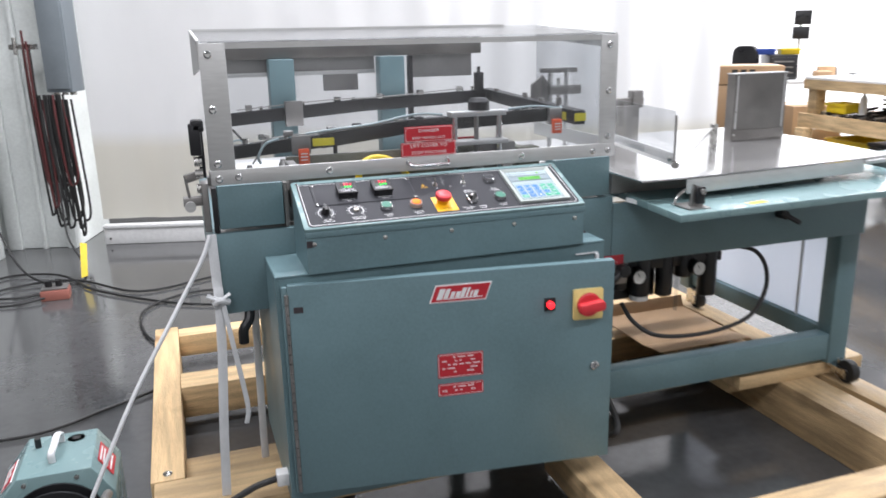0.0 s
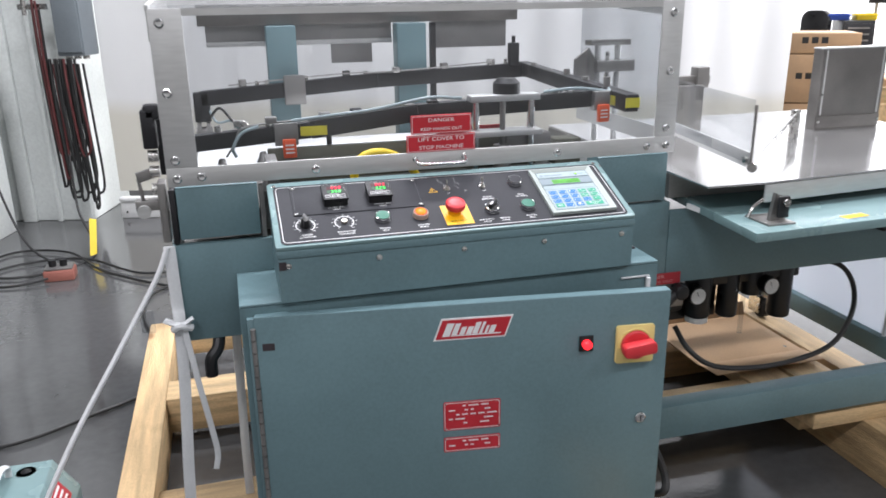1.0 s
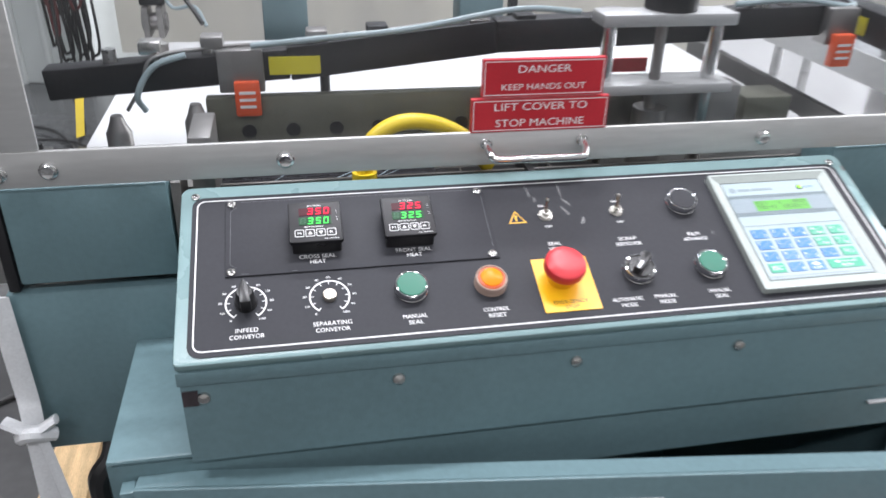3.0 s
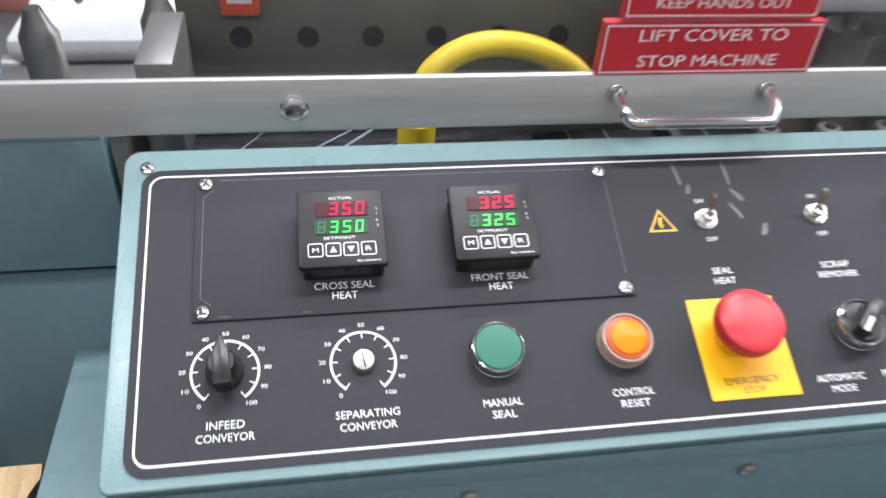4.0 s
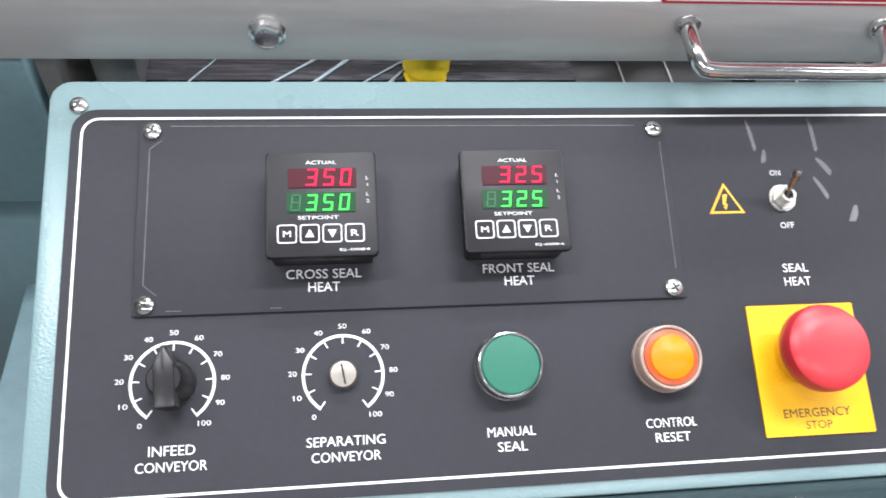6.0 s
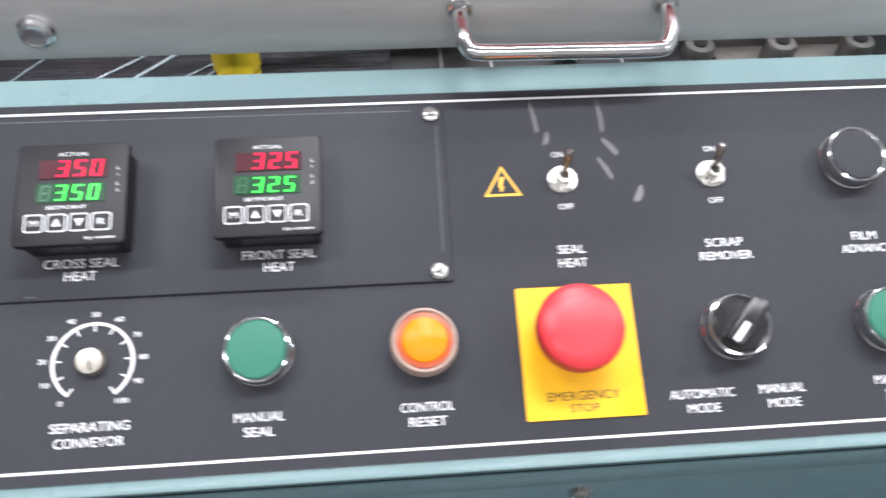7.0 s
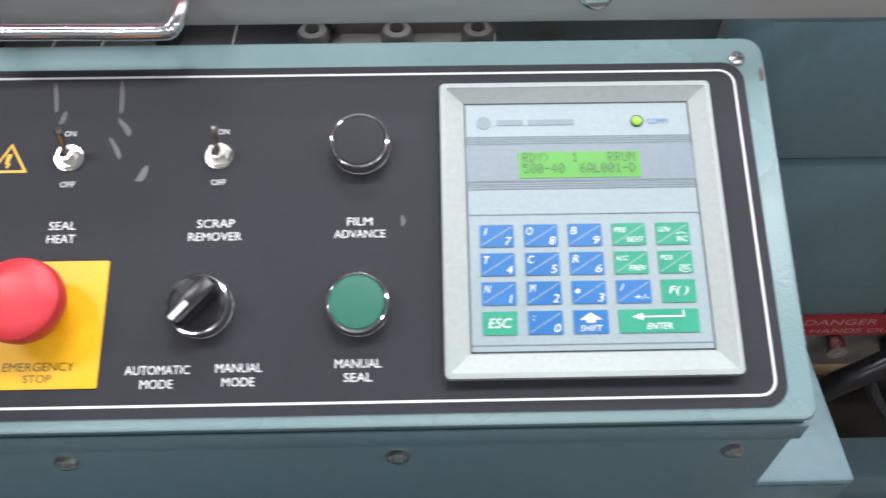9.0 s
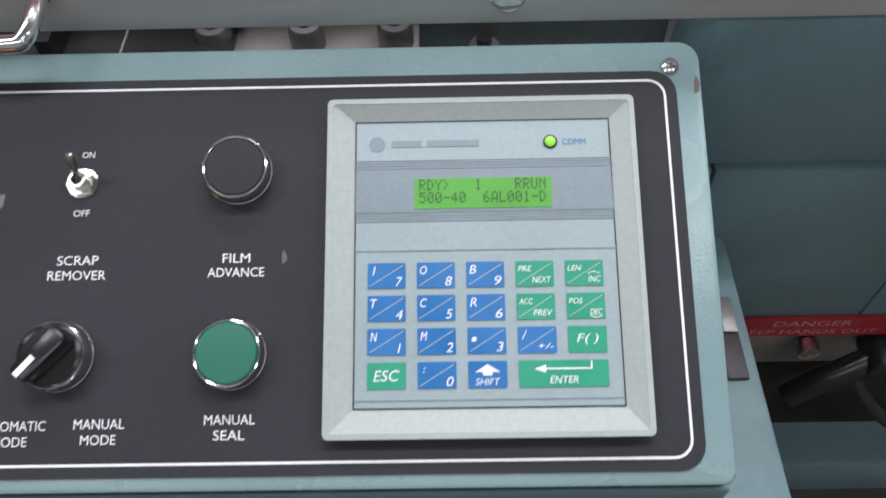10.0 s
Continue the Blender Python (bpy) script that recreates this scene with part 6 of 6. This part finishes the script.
far("bottom_shelf", B(0.0, 0.95, -2.38, 0.0, 0.28, 0.305), WOOD, wb)
crate("yellow_bin", FAR @ Matrix.Translation((0.3, -0.34, 0.306)), 0.36, 0.46, 0.19, YBIN, "yellow plastic bin under the bench", "bin")
crate("yellow_bin", FAR @ Matrix.Translation((0.14, -0.24, 0.69)), 0.16, 0.2, 0.075, YBIN, "small yellow parts bin on the bench shelf", "bin")
bb = thing("parts_heap", FAR @ Vector((0.3, -0.4, 0.66)), "dark metal rods and parts heaped on the bench shelf", "parts")
random.seed(9)
for k in range(16):
    y = -0.06 - 0.045 * k
    far("rod", C((0.03 + 0.03 * (k % 3), y, 0.672 + 0.012 * (k % 2)), (0.4, y - random.uniform(-0.15, 0.15), 0.68 + 0.02 * (k % 3)), 0.011, 8), (IRON, DULL, BLACK)[k % 3], bb)
sc_ = thing("slatted_case", FAR @ Vector((0.4, -0.6, 0.66)), "black slatted case standing on the bench shelf", "case")
far("back", B(0.42, 0.44, -0.75, -0.37, 0.665, 0.87), BLACK, sc_)
for k in range(6):
    far("slat", B(0.36, 0.42, -0.75, -0.37, 0.68 + 0.033 * k, 0.694 + 0.033 * k), BLACK, sc_)
bt = thing("spray_bottle", FAR @ Vector((0.2, -0.42, 0.66)), "pale cylindrical bottle among the parts", "bottle")
far("body", lathe([(0.001, 0.6605), (0.026, 0.6605), (0.026, 0.80), (0.012, 0.83), (0.001, 0.832)], Matrix.Translation((0.15, -0.42, 0)), 16), PAPER, bt)
far("cap", C((0.15, -0.42, 0.8325), (0.15, -0.42, 0.86), 0.011, 12), DULL, bt)
bk = thing("dark_case", FAR @ Vector((0.5, -0.9, 0.305)), "black case on the lower shelf of the bench", "case")
far("body", B(0.05, 0.6, -1.1, -0.62, 0.306, 0.49, 0.01), BLACK, bk)
far("lid", B(0.045, 0.61, -1.11, -0.61, 0.491, 0.52, 0.008), BLACK, bk)


def carton(x, y, z, w, d, h, turn, label, bars=False):
    m = pose(x, y, z, 0, 0, turn)
    c = thing("carton", (x, y, z), label, "carton", "stacked cartons")
    part("body", lift(B(-w / 2, w / 2, -d / 2, d / 2, 0, h, 0.004), m), CARD, c)
    part("tape", lift(B(-w / 2 + 0.001, w / 2 - 0.001, -0.03, 0.03, h + 0.0005, h + 0.0015), m), PAPER, c)
    if bars:
        part("print_bars", lift(J(*[B(-0.12 + 0.075 * k, -0.07 + 0.075 * k, -d / 2 - 0.0015, -d / 2 - 0.0005, h * 0.5, h * 0.5 + 0.05) for k in range(3)]), m), INK, c)
    else:
        part("paper_label", lift(B(-0.1, 0.02, -d / 2 - 0.0015, -d / 2 - 0.0005, h * 0.4, h * 0.75), m), PAPER, c)


carton(4.38, 4.42, 0.43, 0.55, 0.5, 0.39, -25, "brown cardboard carton with dark printing stacked on others", True)
carton(4.38, 4.42, 0.0, 0.6, 0.5, 0.42, -25, "brown cardboard carton at the bottom of a stack")
carton(4.55, 3.7, 0.0, 0.45, 0.45, 0.35, -20, "brown cardboard carton standing on the floor")
carton(4.55, 3.7, 0.36, 0.42, 0.42, 0.32, -17, "brown cardboard carton with a white label")
carton(4.42, 4.42, 0.83, 0.66, 0.5, 0.16, -28, "wide open-topped brown carton with dark printing", True)
crate("blue_bin", pose(3.75, 4.35, 0.45, 0, 0, -20), 0.3, 0.3, 0.2, BLUEB, "blue plastic bin on a low pine table", "bin")
lt_ = thing("low_table", (3.55, 4.4, 0), "low pine table with odds and ends", "table")
part("top", lift(B(-0.45, 0.4, -0.35, 0.35, 0.38, 0.44, 0.004), pose(3.55, 4.4, 0, 0, 0, -20)), WOODX, lt_)
for a in (-0.42, 0.31):
    for b in (-0.32, 0.24):
        part("leg", lift(B(a, a + 0.08, b, b + 0.08, 0, 0.379), pose(3.55, 4.4, 0, 0, 0, -20)), WOOD, lt_)
rl = thing("tape_roll", (3.42, 4.2, 0.44), "black roll standing on the low table", "roll")
part("rim", lift(lathe([(0.03, 0), (0.08, 0), (0.08, 0.06), (0.03, 0.06)], None, 24), pose(3.42, 4.2, 0.521, 90, 0, 20)), RUBBER, rl)
part("core", lift(lathe([(0.01, -0.002), (0.03, -0.002), (0.03, 0.062), (0.01, 0.062)], None, 20), pose(3.42, 4.2, 0.521, 90, 0, 20)), CARD, rl)
solo("plastic_wrap", X([(-0.1, 0), (0.1, 0.02), (0.13, 0.2), (0.02, 0.26), (-0.12, 0.16)], 0.03, pose(3.62, 4.15, 0.44, 80, 0, 15), 0.01), PAPER, "crumpled white plastic wrap on the low table", "wrap")

DSK = pose(5.72, 5.78, 0, 0, 0, -30)
dk = thing("desk", (6.0, 5.6, 0), "dark steel desk crowded with equipment", "desk")
part("top", lift(B(-0.2, 1.7, -0.4, 0.4, 0.72, 0.76, 0.004), DSK), PAPER, dk)
part("leg_panel", lift(J(B(-0.18, -0.14, -0.38, 0.38, 0, 0.719), B(1.64, 1.68, -0.38, 0.38, 0, 0.719)), DSK), BLACK, dk)
pcx = thing("tower_unit", (6.2, 5.5, 0.76), "black equipment rack standing on the desk", "equipment")
part("case", lift(B(0.10, 0.40, -0.3, 0.2, 0.761, 1.03, 0.01), DSK), BLACK, pcx)
part("front_panel", lift(B(0.12, 0.38, -0.312, -0.3005, 0.79, 1.0, 0.004), DSK), IRON, pcx)
for k in range(3):
    part("slot", lift(B(0.15, 0.35, -0.318, -0.3125, 0.83 + 0.06 * k, 0.845 + 0.06 * k), DSK), DULL, pcx)
for a, mt_, lb in ((-0.02, BLUEB, "blue plastic bin on top of the equipment"), (0.24, YBIN, "yellow plastic bin on top of the equipment")):
    crate("parts_bin", DSK @ Matrix.Translation((a + 0.1, -0.08, 1.032)), 0.2, 0.24, 0.06, mt_, lb, "bin")
mo = thing("monitor_stand", (6.7, 5.3, 0.76), "two dark screens on one tall post", "monitor")
part("post", lift(C((0.47, 0.05, 0.761), (0.47, 0.05, 1.5), 0.018, 12), DSK), DULL, mo)
part("screen", lift(B(0.38, 0.56, 0.0, 0.03, 1.19, 1.325, 0.006), DSK), BLACK, mo)
part("screen", lift(B(0.39, 0.57, 0.0, 0.03, 1.345, 1.50, 0.006), DSK), BLACK, mo)
ch = thing("office_chair", (5.2, 5.4, 0), "black high-backed office chair", "chair")
CH = pose(5.42, 5.72, 0, 0, 0, -75)
part("backrest", lift(X(rrect(-0.16, 0.16, 0.55, 1.13, 0.10), 0.07, Matrix.Translation((0, 0.2, 0)) @ FRT, 0.015), CH), BLACK, ch)
part("seat", lift(B(-0.25, 0.25, -0.3, 0.15, 0.44, 0.53, 0.03), CH), BLACK, ch)
part("column", lift(C((0, -0.05, 0.1), (0, -0.05, 0.44), 0.03, 12), CH), DULL, ch)
for k in range(5):
    part("base_leg", lift(beam((0, 0, 0.1), (0.28 * math.cos(k * 1.2566), 0.28 * math.sin(k * 1.2566), 0.05), 0.04, 0.04), CH @ Matrix.Translation((0, -0.05, 0))), BLACK, ch)
    part("castor", lift(C((0.28 * math.cos(k * 1.2566), 0.28 * math.sin(k * 1.2566) - 0.02, 0.03), (0.28 * math.cos(k * 1.2566), 0.28 * math.sin(k * 1.2566) + 0.02, 0.03), 0.03, 12), CH @ Matrix.Translation((0, -0.05, 0))), BLACK, ch)
clt = thing("desk_clutter", (6.9, 5.0, 0.76), "small tools and papers piled on the desk", "clutter")
random.seed(21)
for k in range(12):
    a, b = random.uniform(0.65, 1.55), random.uniform(-0.3, 0.25)
    w, d, h = random.uniform(0.03, 0.1), random.uniform(0.03, 0.1), random.uniform(0.04, 0.14)
    part("item", lift(B(a - w, a + w, b - d, b + d, 0.761, 0.761 + h, 0.01), DSK), random.choice((IRON, DULL, PAPER, CARD)), clt)
